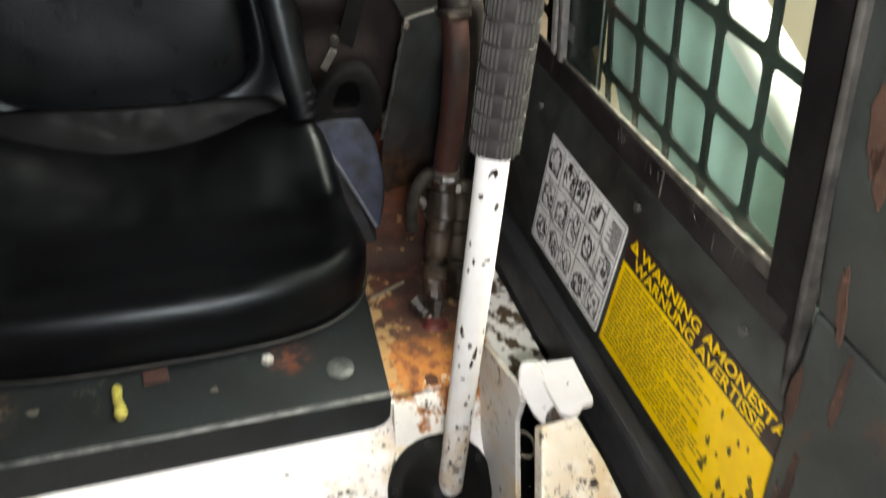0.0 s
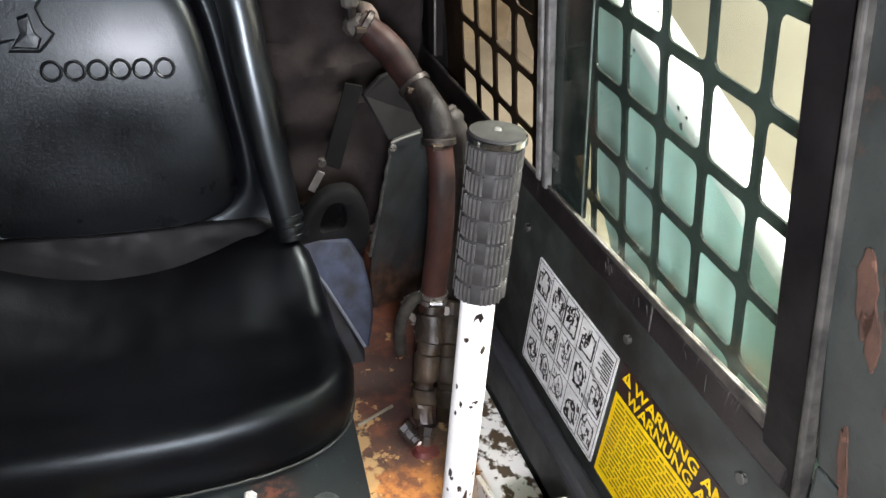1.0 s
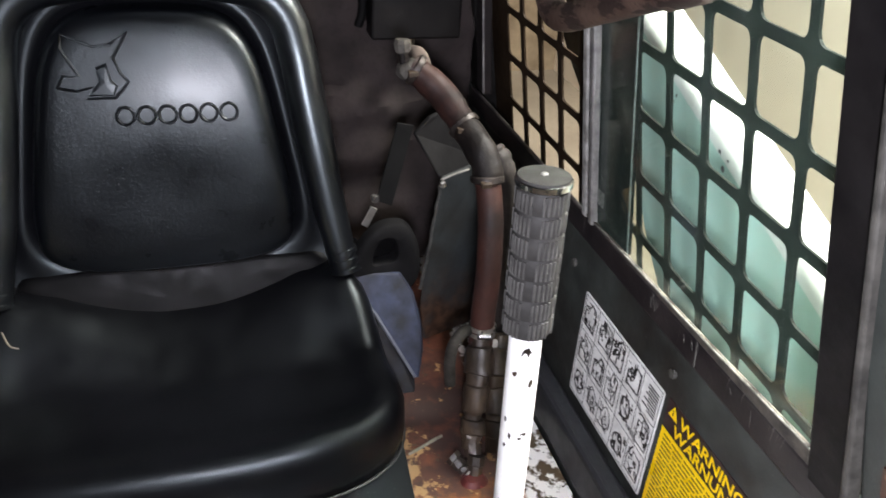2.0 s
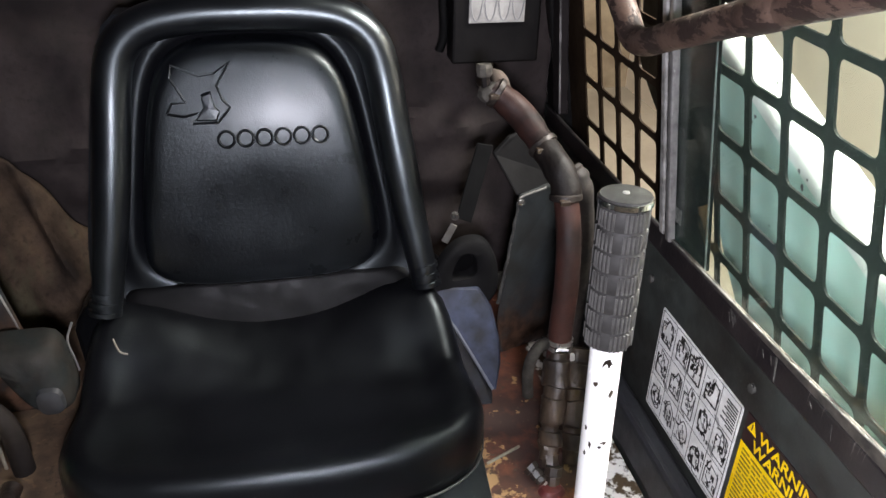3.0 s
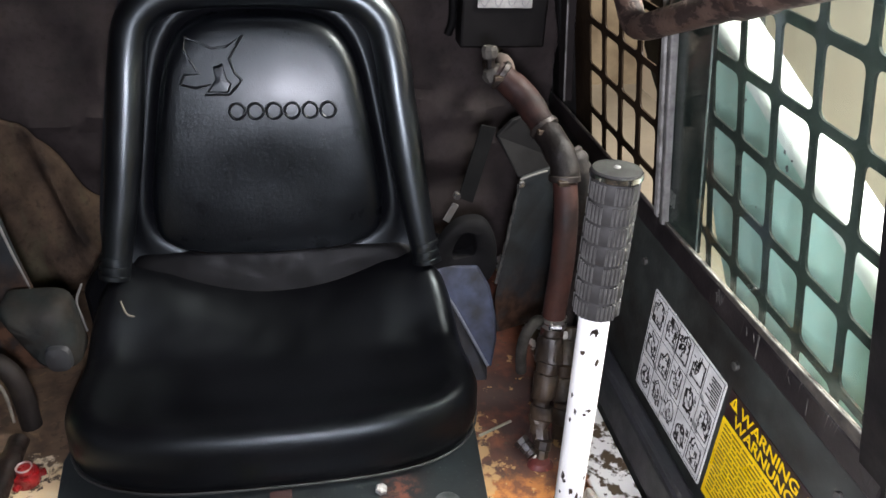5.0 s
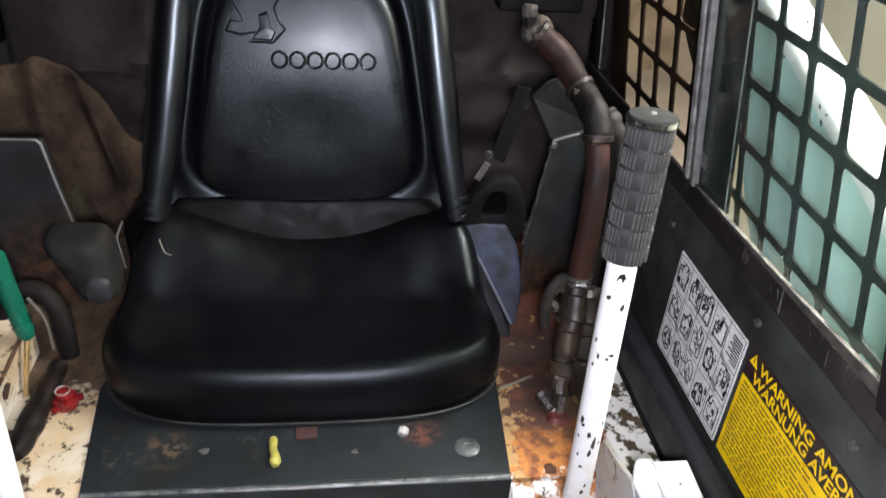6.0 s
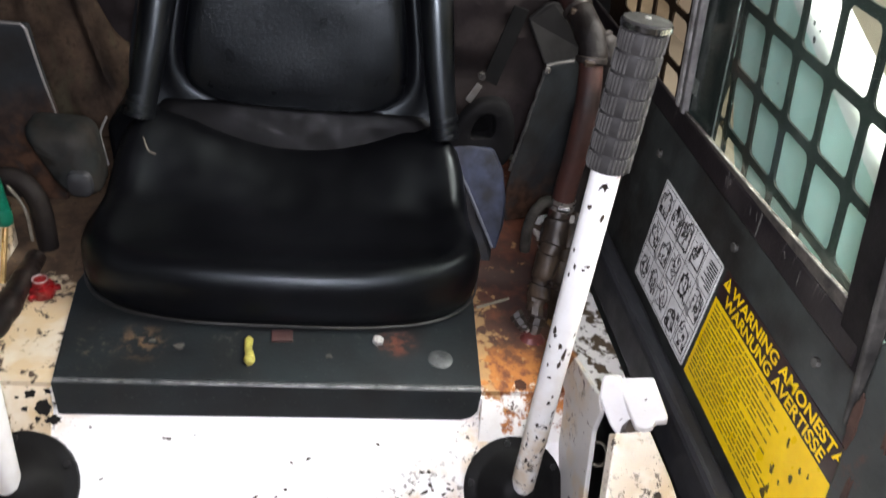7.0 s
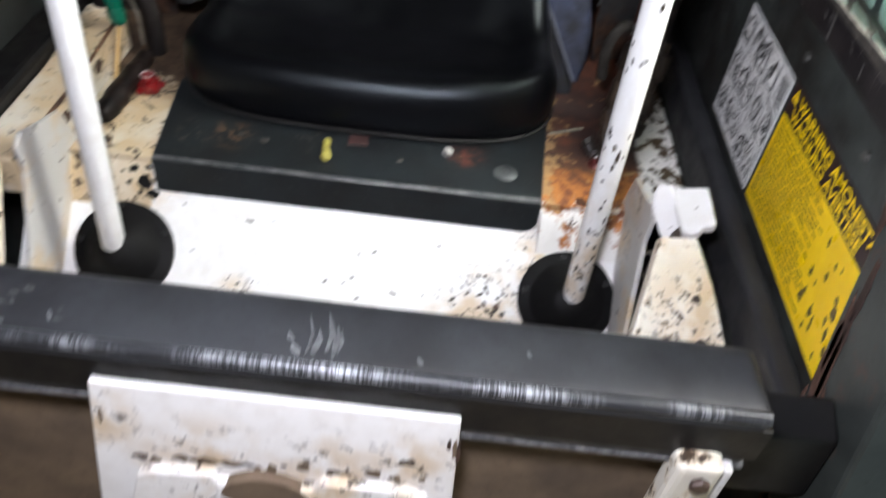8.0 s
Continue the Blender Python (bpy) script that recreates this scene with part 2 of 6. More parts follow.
def rusted_foot(name, base, dark, rust, x, y, z, inner, outer):
    """Dull sheet-metal paint, rusted round one place."""
    k = Mat(name, 0.55, 0.0, 0.0, 0.3)
    c = k.mix(k.ramp(k.noise(20), 0.38, 0.68), base, dark)
    c = k.mix(k.ramp(k.noise(150), 0.5, 0.8, 0.0, 0.5), c, dark)
    eaten = k.math("MULTIPLY", k.near(x, y, z, inner, outer), k.ramp(k.noise(28, 5, 0.65), 0.34, 0.50))
    c = k.mix(eaten, c, k.mix(k.ramp(k.noise(60, 4), 0.4, 0.62), rust, tuple(v * 0.35 for v in rust)))
    return k.color(c).bump(k.noise(140), 0.35, 0.001).m


RUSTED_COVER = rusted_foot("rusted_cover_paint", (0.026, 0.030, 0.0315), (0.016, 0.016, 0.015), (0.060, 0.031, 0.018), 0.335, 0.37, -0.01, 0.05, 0.135)
RUSTED_LEFT = rusted_foot("rusted_left_paint", (0.026, 0.030, 0.032), (0.017, 0.016, 0.015), (0.080, 0.042, 0.025), -0.33, 0.35, 0.06, 0.05, 0.13)
ELBOW = worn("greasy_rubber", (0.0105, 0.0074, 0.0062), (0.0036, 0.0027, 0.0025), 0.55, coarse=30, bump=0.7, spec=0.22)
OILY = worn("oily_black", (0.016, 0.010, 0.008), (0.005, 0.004, 0.004), 0.5, coarse=40, bump=0.8, spec=0.22)
RUST = rusty("rusted_pipe")
RUST_PATCH = rusty("rust_patch", (0.085, 0.044, 0.029), (0.035, 0.021, 0.016), 0.75)
CLOTH = worn("brown_lining", (0.040, 0.0315, 0.0300), (0.0155, 0.0125, 0.0122), 0.9, coarse=9, fine=120, bump=0.5, spec=0.2)
BLUE = worn("blue_grey_plastic", (0.026, 0.033, 0.060), (0.011, 0.0105, 0.0125), 0.55, coarse=26, fine=90, spec=0.25)
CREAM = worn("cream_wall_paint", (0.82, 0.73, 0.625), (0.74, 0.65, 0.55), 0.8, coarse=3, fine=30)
# stained copy of the cream, darkened to put the rear wall's dimness into the colour
CREAM_DIM = worn("dim_stained_cream_paint", (0.30, 0.235, 0.155), (0.17, 0.125, 0.080), 0.85, coarse=5, fine=60)
DIM = worn("dim_wall", (0.10, 0.095, 0.09), (0.07, 0.066, 0.062), 0.85, coarse=2, fine=30)
CONCRETE = worn("concrete", (0.34, 0.29, 0.22), (0.24, 0.20, 0.15), 0.85, coarse=2, fine=40)
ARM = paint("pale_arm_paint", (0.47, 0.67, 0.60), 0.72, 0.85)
# lit copy of the arm's paint for its upper faces
ARM_TOP = paint("lit_arm_top_paint", (0.80, 0.81, 0.78), 0.70, 0.85)
PALE_ALU = worn("pale_aluminium", (0.21, 0.205, 0.195), (0.09, 0.087, 0.083), 0.45, 0.3, coarse=40)
YELLOW = worn("yellow_label", (0.95, 0.66, 0.004), (0.82, 0.54, 0.004), 0.35, coarse=25, bump=0.05)
LABEL_WHITE = worn("white_label", (0.90, 0.90, 0.89), (0.66, 0.66, 0.64), 0.4, coarse=55, fine=240, bump=0.05)
INK = worn("black_ink", (0.018, 0.016, 0.015), (0.03, 0.028, 0.025), 0.45, bump=0.05)
BROWN_INK = worn("dark_label_band", (0.022, 0.010, 0.012), (0.03, 0.015, 0.015), 0.4, bump=0.05)
RED = worn("red_plastic", (0.27, 0.010, 0.012), (0.11, 0.009, 0.009), 0.3, coarse=60)
GREEN_PLASTIC = worn("green_plastic", (0.006, 0.13, 0.075), (0.004, 0.08, 0.05), 0.3)
BRASS = worn("brass", (0.55, 0.38, 0.16), (0.3, 0.2, 0.09), 0.35, 0.8)
YELLOW_SCRAP = worn("yellow_scrap", (0.50, 0.45, 0.09), (0.26, 0.22, 0.05), 0.6, coarse=90)
GLASS = bpy.data.materials.new("green_glass")
GLASS.use_nodes = True
g = GLASS.node_tree.nodes["Principled BSDF"]
g.inputs["Base Color"].default_value = (0.84, 0.95, 0.89, 1)
g.inputs["Transmission Weight"].default_value, g.inputs["Roughness"].default_value, g.inputs["IOR"].default_value = 1.0, 0.02, 1.45
# dust along the pane's foot; a green veil over all paints dust and reflections
dust_haze = Mat("dust_haze", 0.9)
dust_haze.m, dust_haze.t = GLASS, GLASS.node_tree
dust_haze.co = dust_haze.node("ShaderNodeNewGeometry").outputs["Position"]
film = dust_haze.node("ShaderNodeBsdfDiffuse")
film.inputs[0].default_value = (0.075, 0.115, 0.098, 1)
both = dust_haze.node("ShaderNodeMixShader")
low = dust_haze.math("MULTIPLY", dust_haze.ramp(dust_haze.math("ADD", dust_haze.axis(2), dust_haze.ramp(dust_haze.noise(30, 4), 0.3, 0.7, -0.02, 0.02)), 0.312, 0.335, 0.05, 0.0), 1.0)
dust_haze.put(both.inputs[0], dust_haze.math("ADD", low, dust_haze.ramp(dust_haze.noise(18, 5, 0.7), 0.35, 0.75, 0.022, 0.06)))
dust_haze.t.links.new(g.outputs[0], both.inputs[1])
dust_haze.t.links.new(film.outputs[0], both.inputs[2])
dust_haze.t.links.new(both.outputs[0], GLASS.node_tree.nodes["Material Output"].inputs[0])


# ---- mesh helpers ----


def thing(name, label, category, at=(0, 0, 0), group="", kind=""):
    ob = new(name)
    ob.location = at
    ob.empty_display_size = 0.02
    return tagged(ob, label, category, group, kind)


def part(name, bm, material, parent=None, label="", smooth=False):
    me = bpy.data.meshes.new(name)
    bmesh.ops.recalc_face_normals(bm, faces=bm.faces)
    bm.to_mesh(me)
    bm.free()
    me.materials.append(material)
    if smooth:
        me.shade_smooth()
        me.set_sharp_from_angle(angle=radians(40))
    ob = new(name, me)
    if parent:
        ob.parent = parent
        ob.matrix_parent_inverse = Matrix.Translation(-parent.location)
    if label:
        ob["label"] = label
    return ob


def structure(name, bm, material, label, category, smooth=False):
    return tagged(part(name, bm, material, None, "", smooth), label, category, "", "structure")


def box(x0, x1, y0, y1, z0, z1, bevel=0.0, segs=2, bm=None):
    own = bmesh.new()
    bmesh.ops.create_cube(own, size=1, matrix=Matrix.Translation(((x0 + x1) / 2, (y0 + y1) / 2, (z0 + z1) / 2)) @ Matrix.Diagonal((x1 - x0, y1 - y0, z1 - z0, 1)))
    if bevel:
        bmesh.ops.bevel(own, geom=own.edges[:], offset=bevel, segments=segs, profile=0.5, affect="EDGES")
    return join(bm, own)


def join(bm, own):
    if bm is None:
        return own
    me = bpy.data.meshes.new("tmp")
    own.to_mesh(me)
    own.free()
    bm.from_mesh(me)
    bpy.data.meshes.remove(me)
    return bm


def moved(bm, m):
    bmesh.ops.transform(bm, matrix=m, verts=bm.verts)
    return bm


def prism(points, along, bevel=0.0, bm=None):
    """A plate: the outline of 3D points, thickened by the vector along."""
    own = bmesh.new()
    low = [own.verts.new(p) for p in points]
    high = [own.verts.new(Vector(p) + Vector(along)) for p in points]
    own.faces.new(low), own.faces.new(high)
    n = len(points)
    for a in range(n):
        own.faces.new((low[a], low[(a + 1) % n], high[(a + 1) % n], high[a]))
    if bevel:
        bmesh.ops.recalc_face_normals(own, faces=own.faces)
        bmesh.ops.bevel(own, geom=own.edges[:], offset=bevel, segments=2, profile=0.5, affect="EDGES")
    return join(bm, own)


def smooth_path(points, steps=6):
    """A Catmull-Rom curve through the points."""
    p = [Vector(q) for q in points]
    p = [2 * p[0] - p[1], *p, 2 * p[-1] - p[-2]]
    out = []
    for a in range(1, len(p) - 2):
        for s in range(steps):
            t = s / steps
            out.append(0.5 * (2 * p[a] + (p[a + 1] - p[a - 1]) * t + (2 * p[a - 1] - 5 * p[a] + 4 * p[a + 1] - p[a + 2]) * t * t + (3 * p[a] - p[a - 1] - 3 * p[a + 1] + p[a + 2]) * t ** 3))
    return out + [p[-2]]


def tube(path, radius, segs=14, bm=None, flat=1.0, caps=True):
    """A sweep along the path; radius: a number or one for each point. flat: the ratio of its second half-width."""
    own = bmesh.new()
    path = [Vector(p) for p in path]
    radii = radius if isinstance(radius, list) else [radius] * len(path)
    rings, side = [], None
    for a, p in enumerate(path):
        way = (path[min(a + 1, len(path) - 1)] - path[max(a - 1, 0)]).normalized()
        if side is None:
            side = way.cross(Vector((0, 1, 0)) if abs(way.y) < 0.9 else Vector((1, 0, 0))).normalized()
        side = (side - way * side.dot(way)).normalized()
        up = way.cross(side)
        rings.append([own.verts.new(p + radii[a] * (math.cos(2 * math.pi * k / segs) * side + flat * math.sin(2 * math.pi * k / segs) * up)) for k in range(segs)])
    for r, q in zip(rings, rings[1:]):
        for k in range(segs):
            own.faces.new((r[k], r[(k + 1) % segs], q[(k + 1) % segs], q[k]))
    if caps:
        own.faces.new(rings[0]), own.faces.new(rings[-1])
    return join(bm, own)


def rod(a, b, radius, segs=14, bm=None, end=0.0):
    """A round rod with ends rounded by end metres."""
    a, b = Vector(a), Vector(b)
    w = (b - a).normalized()
    if end:
        return tube([a, a + w * end * 0.3, a + w * end, b - w * end, b - w * end * 0.3, b], [radius - end * 0.95, radius - end * 0.3, radius, radius, radius - end * 0.3, radius - end * 0.95], segs, bm)
    return tube([a, b], radius, segs, bm)


def pillow(outline, rings, place, bm=None):
    """Rings round the middle: outline(angle) gives a pair, each ring (scale, depth function or number), place(u, v, depth) the point."""
    own = bmesh.new()
    n = 72
    loops = []
    for scale, depth in rings:
        loop = []
        for k in range(n):
            u, v = outline(2 * math.pi * k / n)
            u, v = u * scale, v * scale
            loop.append(own.verts.new(place(u, v, depth(u, v) if callable(depth) else depth)))
        loops.append(loop)
    for r, q in zip(loops, loops[1:]):
        for k in range(n):
            own.faces.new((r[k], r[(k + 1) % n], q[(k + 1) % n], q[k]))
    own.faces.new(loops[0]), own.faces.new(loops[-1])
    return join(bm, own)


def rounded(half_u, half_v, power=5.0):
    def outline(a):
        c, s = math.cos(a), math.sin(a)
        r = (abs(c) ** power + abs(s) ** power) ** (-1 / power)
        return half_u * c * r, half_v * s * r
    return outline


# ---- the workshop round the machine ----
GROUND = -0.85
structure("ground", box(-4, 3.0, -4, 4, GROUND - 0.1, GROUND), CONCRETE, "grey concrete workshop floor under the loader", "floor")
structure("wall_east", box(2.2, 2.32, -4, 4, GROUND, 3), CREAM, "cream painted workshop wall behind the side screen", "wall")
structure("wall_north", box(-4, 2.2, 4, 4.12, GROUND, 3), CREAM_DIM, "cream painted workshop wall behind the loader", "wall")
# unseen walls and ceiling, added to close the workshop and kept dark against bounce
structure("wall_west", box(-4.12, -4, -4, 4, GROUND, 3), DIM, "unseen dark grey wall closing the workshop", "wall")
structure("wall_south", box(-4, 2.2, -4.12, -4, GROUND, 3), DIM, "unseen dark grey wall closing the workshop", "wall")
structure("ceiling", box(-4, 2.2, -4, 4, 3, 3.1), DIM, "unseen plain dark grey ceiling closing the workshop", "ceiling")

# ---- the cab: walls, screens, posts ----
WX = 0.460          # inner face of the side wall
INWARD = 0.157      # how far the wall above the sill leans in for each metre of height
REAR_COLS = [0.614, 0.548, 0.482, 0.416, 0.351, 0.285, 0.215]
FRONT_COLS = [0.0688 + 0.0633 * 2 - 0.0633 * k for k in range(8)]
REAR_ROWS = [0.302 + 0.07 * k for k in range(-1, 10)]
FRONT_ROWS = [0.4447 + 0.0674 * k for k in range(-4, 8)]


def lean_in(bm, sign=1, z0=0.32):
    """Leans an upright mesh towards the inside of the cab, about the height z0."""
    m = Matrix.Identity(4)
    m[0][2], m[0][3] = -sign * INWARD, sign * INWARD * z0
    return moved(bm, m)


def screen_sheet(x, cols, rows, solid):
    """A pressed steel sheet with rounded rectangular holes; solid(y, z) tells the cells that stay closed."""
    bm = bmesh.new()
    half = 0.0016
    for y1, y0 in zip(cols, cols[1:]):
        for z0, z1 in zip(rows, rows[1:]):
            cy, cz, hy, hz = (y0 + y1) / 2, (z0 + z1) / 2, (y1 - y0) / 2, (z1 - z0) / 2
            if solid(cy, cz):
                box(x - half, x + half, y0, y1, z0, z1, 0, 1, bm)
                continue
            hole, rim = [], []
            for sy, sz in ((1, 1), (-1, 1), (-1, -1), (1, -1)):
                for k in range(4):
                    t = math.atan2(sz, sy) - math.pi / 4 + math.pi / 2 * k / 3
                    hole.append((cy + sy * (hy - (0.0066 if cy > 0.2 else 0.0048) - 0.008) + 0.008 * math.cos(t), cz + sz * (hz - 0.0050 - 0.008) + 0.008 * math.sin(t)))
                    rim.append((cy + sy * hy, cz + sz * hz) if k in (1, 2) else (cy + sy * (hy if (k == 0) == (sy * sz > 0) else hy - 0.0136), cz + sz * (hz - 0.0138 if (k == 0) == (sy * sz > 0) else hz)))
            for side in (-1, 1):
                ins = [bm.verts.new((x + side * half * 0.8, *q)) for q in hole]
                mid = [bm.verts.new((x, *q)) for q in hole]
                out = [bm.verts.new((x + side * half, *q)) for q in rim]
                for k in range(16):
                    j = (k + 1) % 16
                    if (rim[k] == rim[j]):
                        bm.faces.new((ins[k], ins[j], out[k]))
                    else:
                        bm.faces.new((ins[k], ins[j], out[j], out[k]))
                    bm.faces.new((mid[k], mid[j], ins[j], ins[k]))
    return bm


def side_wall(sign, name):
    s = sign
    x0, x1 = sorted((s * WX, s * (WX + 0.05)))
    w0, w1 = sorted((s * WX, s * (WX + 0.006)))
    wall = structure(name, box(w0, w1, -0.36, 0.66, -0.45, 0.301, 0.002, 1), GREEN, "dark green painted steel side wall of the cab", "cab wall")
    part("rear_screen", lean_in(screen_sheet(s * 0.480, REAR_COLS, REAR_ROWS, lambda y, z: y > 0.55), s, 0.434), SCREEN, wall, "dark steel screen with rounded rectangular holes")
    # the screen behind the window stands a little askew and leans back with the cab's front
    askew = Matrix.Identity(4)
    askew[0][1], askew[1][2], askew[1][3] = s * 0.049, 0.116, -0.116 * 0.4447
    part("window_screen", moved(lean_in(screen_sheet(s * 0.4624, FRONT_COLS, FRONT_ROWS, lambda y, z: False), s, 0.455), askew), WINDOW_SCREEN, wall, "dark steel screen with rounded rectangular holes")
    part("screen_foot", box(*sorted((s * 0.500, s * 0.512)), -0.36, 0.66, -0.45, 0.215), BLACK, wall)
    part("head_rail", lean_in(box(x0, x1, -0.14, 0.66, 0.932, 1.2, 0.002, 1), s), BLACK, wall)
    part("rear_strip", lean_in(box(*sorted((s * (WX + 0.010), s * (WX + 0.05))), 0.6145, 0.66, 0.20, 0.931, 0.002, 1), s), BLACK, wall)
    return wall


wall_right = side_wall(1, "wall_right")
wall_left = side_wall(-1, "wall_left")
structure("wall_rear", box(-0.49, 0.49, 0.66, 0.69, -0.45, 1.2), BLACK, "dark steel rear wall of the cab", "cab wall")
structure("ceiling_cab", box(-0.40, 0.40, -0.12, 0.69, 1.2, 1.23), BLACK, "dark lined cab roof", "cab roof")
structure("floor", box(-0.46, 0.46, -0.40, 0.66, -0.47, -0.45), BLACK, "dark steel floor of the cab", "cab floor")
structure("chassis", box(-0.46, 0.46, -0.36, 0.66, GROUND, -0.47, 0.01), CHASSIS, "white painted loader chassis under the cab", "chassis")


# the sliding window: glass in a dusty channel, black frame
window = thing("window_1", "tinted sliding side window in a black dusty frame", "window", (WX, 0, 0.32), kind="structure")
TOP = 0.93


def upright(y0, y1, back0, back1, x0, x1, low, bevel=0.0, top=TOP):
    """A piece of the window between two edges, y0 and y1 at the sill, that lean back by back0 and back1."""
    at = lambda y, back, z: (x0, y + (z - 0.32) * back, z)
    return lean_in(prism([at(y0, back0, low), at(y1, back1, low), at(y1, back1, top), at(y0, back0, top)], (x1 - x0, 0, 0), bevel))


pane = part("pane", upright(-0.202, 0.154, 0.155, 0.0, 0.4555, 0.4595, 0.308), GLASS, window, "green tinted dusty glass")
pane.visible_shadow = False
part("rear_guard", lean_in(box(0.462, 0.4655, 0.088, 0.178, 0.306, 0.93)), worn("strip_paint", (0.0050, 0.0080, 0.0074), (0.0030, 0.0042, 0.0040), 0.7, coarse=8, spec=0.1), window, "dark strip behind the glass edge")
part("strip_edge", lean_in(box(0.4605, 0.4617, 0.0875, 0.0895, 0.306, 0.93)), worn("pale_strip_edge", (0.15, 0.17, 0.16), (0.05, 0.06, 0.055), 0.5, coarse=40), window, "thin pale edge of the strip")
CHANNEL = worn("dull_channel", (0.070, 0.061, 0.048), (0.018, 0.016, 0.013), 0.85, coarse=60, fine=220, bump=0.6)
part("channel", prism([(0.4565, 0.180, 0.3065), (0.4565, -0.204, 0.3065), (0.4535, -0.204, 0.324), (0.455, -0.08, 0.317), (0.456, 0.180, 0.310)], (-0.004, 0, 0), 0.0015), CHANNEL, window, "dusty grey channel along the glass")
part("channel_lip", tube([(0.4518, 0.178, 0.3095), (0.4505, -0.08, 0.3165), (0.4490, -0.203, 0.3235)], 0.0011, 6), worn("pale_lip", (0.17, 0.16, 0.14), (0.05, 0.045, 0.04), 0.7, coarse=70, fine=260), window, "pale worn lip of the channel")
rnd = random.Random(77)
for k in range(10):
    y, top, low = rnd.uniform(-0.19, 0.06), rnd.uniform(0.298, 0.305), rnd.uniform(0.284, 0.297)
    if k == 0:
        y, top, low = -0.058, 0.3055, 0.281
    w = 0.0014 if k == 0 else rnd.uniform(0.0003, 0.0006)
    part("scratch", prism([(0.4534, y - w, top), (0.4534, y + w, top), (0.4534, y + w * 0.5 - 0.004, low), (0.4534, y - w * 0.5 - 0.004, low)], (-0.0004, 0, 0)), worn("bare_scratch", (0.13, 0.125, 0.11), (0.04, 0.037, 0.033), 0.7, coarse=90), window)
part("sill", box(0.4535, 0.4595, -0.235, 0.60, 0.278, 0.306, 0.0025), SILL, window, "scratched black sill ledge")
part("rear_pillar", upright(0.150, 0.159, 0.0, 0.0, 0.446, 0.4550, 0.306, 0.002), PALE_ALU, window, "grey aluminium edge of the glass")
part("pillar_lip", upright(0.1690, 0.179, 0.0, 0.0, 0.448, 0.4550, 0.306, 0.002), worn("dull_lip", (0.30, 0.295, 0.28), (0.12, 0.115, 0.105), 0.6, coarse=60), window, "pale worn pillar edge")
part("pillar_groove", upright(0.1595, 0.1685, 0.0, 0.0, 0.4505, 0.4550, 0.306, 0.001), worn("dull_groove", (0.055, 0.054, 0.050), (0.022, 0.021, 0.020), 0.7, coarse=50), window, "dark groove beside the glass")
part("sticker", lean_in(prism([(0.4552, 0.164, 0.352), (0.4552, 0.137, 0.352), (0.4552, 0.139, 0.333), (0.4552, 0.162, 0.333)], (-0.0004, 0, 0))), worn("worn_sticker", (0.16, 0.17, 0.15), (0.04, 0.045, 0.04), 0.6, coarse=150, fine=300), pane, "small worn pale sticker on the glass")
SPOT = worn("dirt_spot", (0.050, 0.062, 0.055), (0.022, 0.028, 0.025), 0.7, coarse=200)
for y, z, a in ((0.015, 0.506, 0.0016), (0.018, 0.500, 0.0010), (-0.051, 0.486, 0.0018), (-0.062, 0.483, 0.0013), (-0.057, 0.474, 0.0022), (0.050, 0.493, 0.0009), (-0.012, 0.544, 0.0012), (-0.069, 0.517, 0.0010), (0.060, 0.452, 0.0012), (-0.02, 0.42, 0.0010)):
    pts = [(0.4552, y + a * w * math.cos(t), z + 1.3 * a * w * math.sin(t)) for t, w in ((2 * math.pi * k / 9, rnd.uniform(0.6, 1.2)) for k in range(9))]
    part("dirt_spot", lean_in(prism(pts, (-0.0003, 0, 0))), SPOT, pane)
part("front_frame", upright(-0.2375, -0.202, 0.155, 0.155, 0.4500, 0.4595, 0.275, 0.002), FRAME_BLACK, window, "black front edge of the window")
part("front_seal", upright(-0.2440, -0.2380, 0.16, 0.16, 0.446, 0.4595, 0.235, 0.002), worn("grey_seal", (0.060, 0.057, 0.050), (0.020, 0.019, 0.017), 0.6, coarse=60), window, "grey rubber seal")


def post(sign):
    s = sign
    ob = thing("corner_post", "dark green front corner post with rusty patches", "cab post", (s * 0.47, -0.30, -0.45), "corner posts")
    x0, x1 = (0.453, 0.505) if s > 0 else (-0.505, -0.453)
    at = lambda y, z: (x0, y + (z - 0.32) * 0.24, z)
    part("post_foot", prism([at(-0.248, -0.449), at(-0.345, -0.449), at(-0.345, 0.32), at(-0.248, 0.32)], (x1 - x0, 0, 0), 0.004), GREEN_POST, ob)
    part("post_body", lean_in(prism([at(-0.248, 0.32), at(-0.345, 0.32), at(-0.345, 1.2), at(-0.248, 1.2)], (x1 - x0, 0, 0), 0.004), s), GREEN_POST, ob)
    return ob


post_right = post(1)
post(-1)
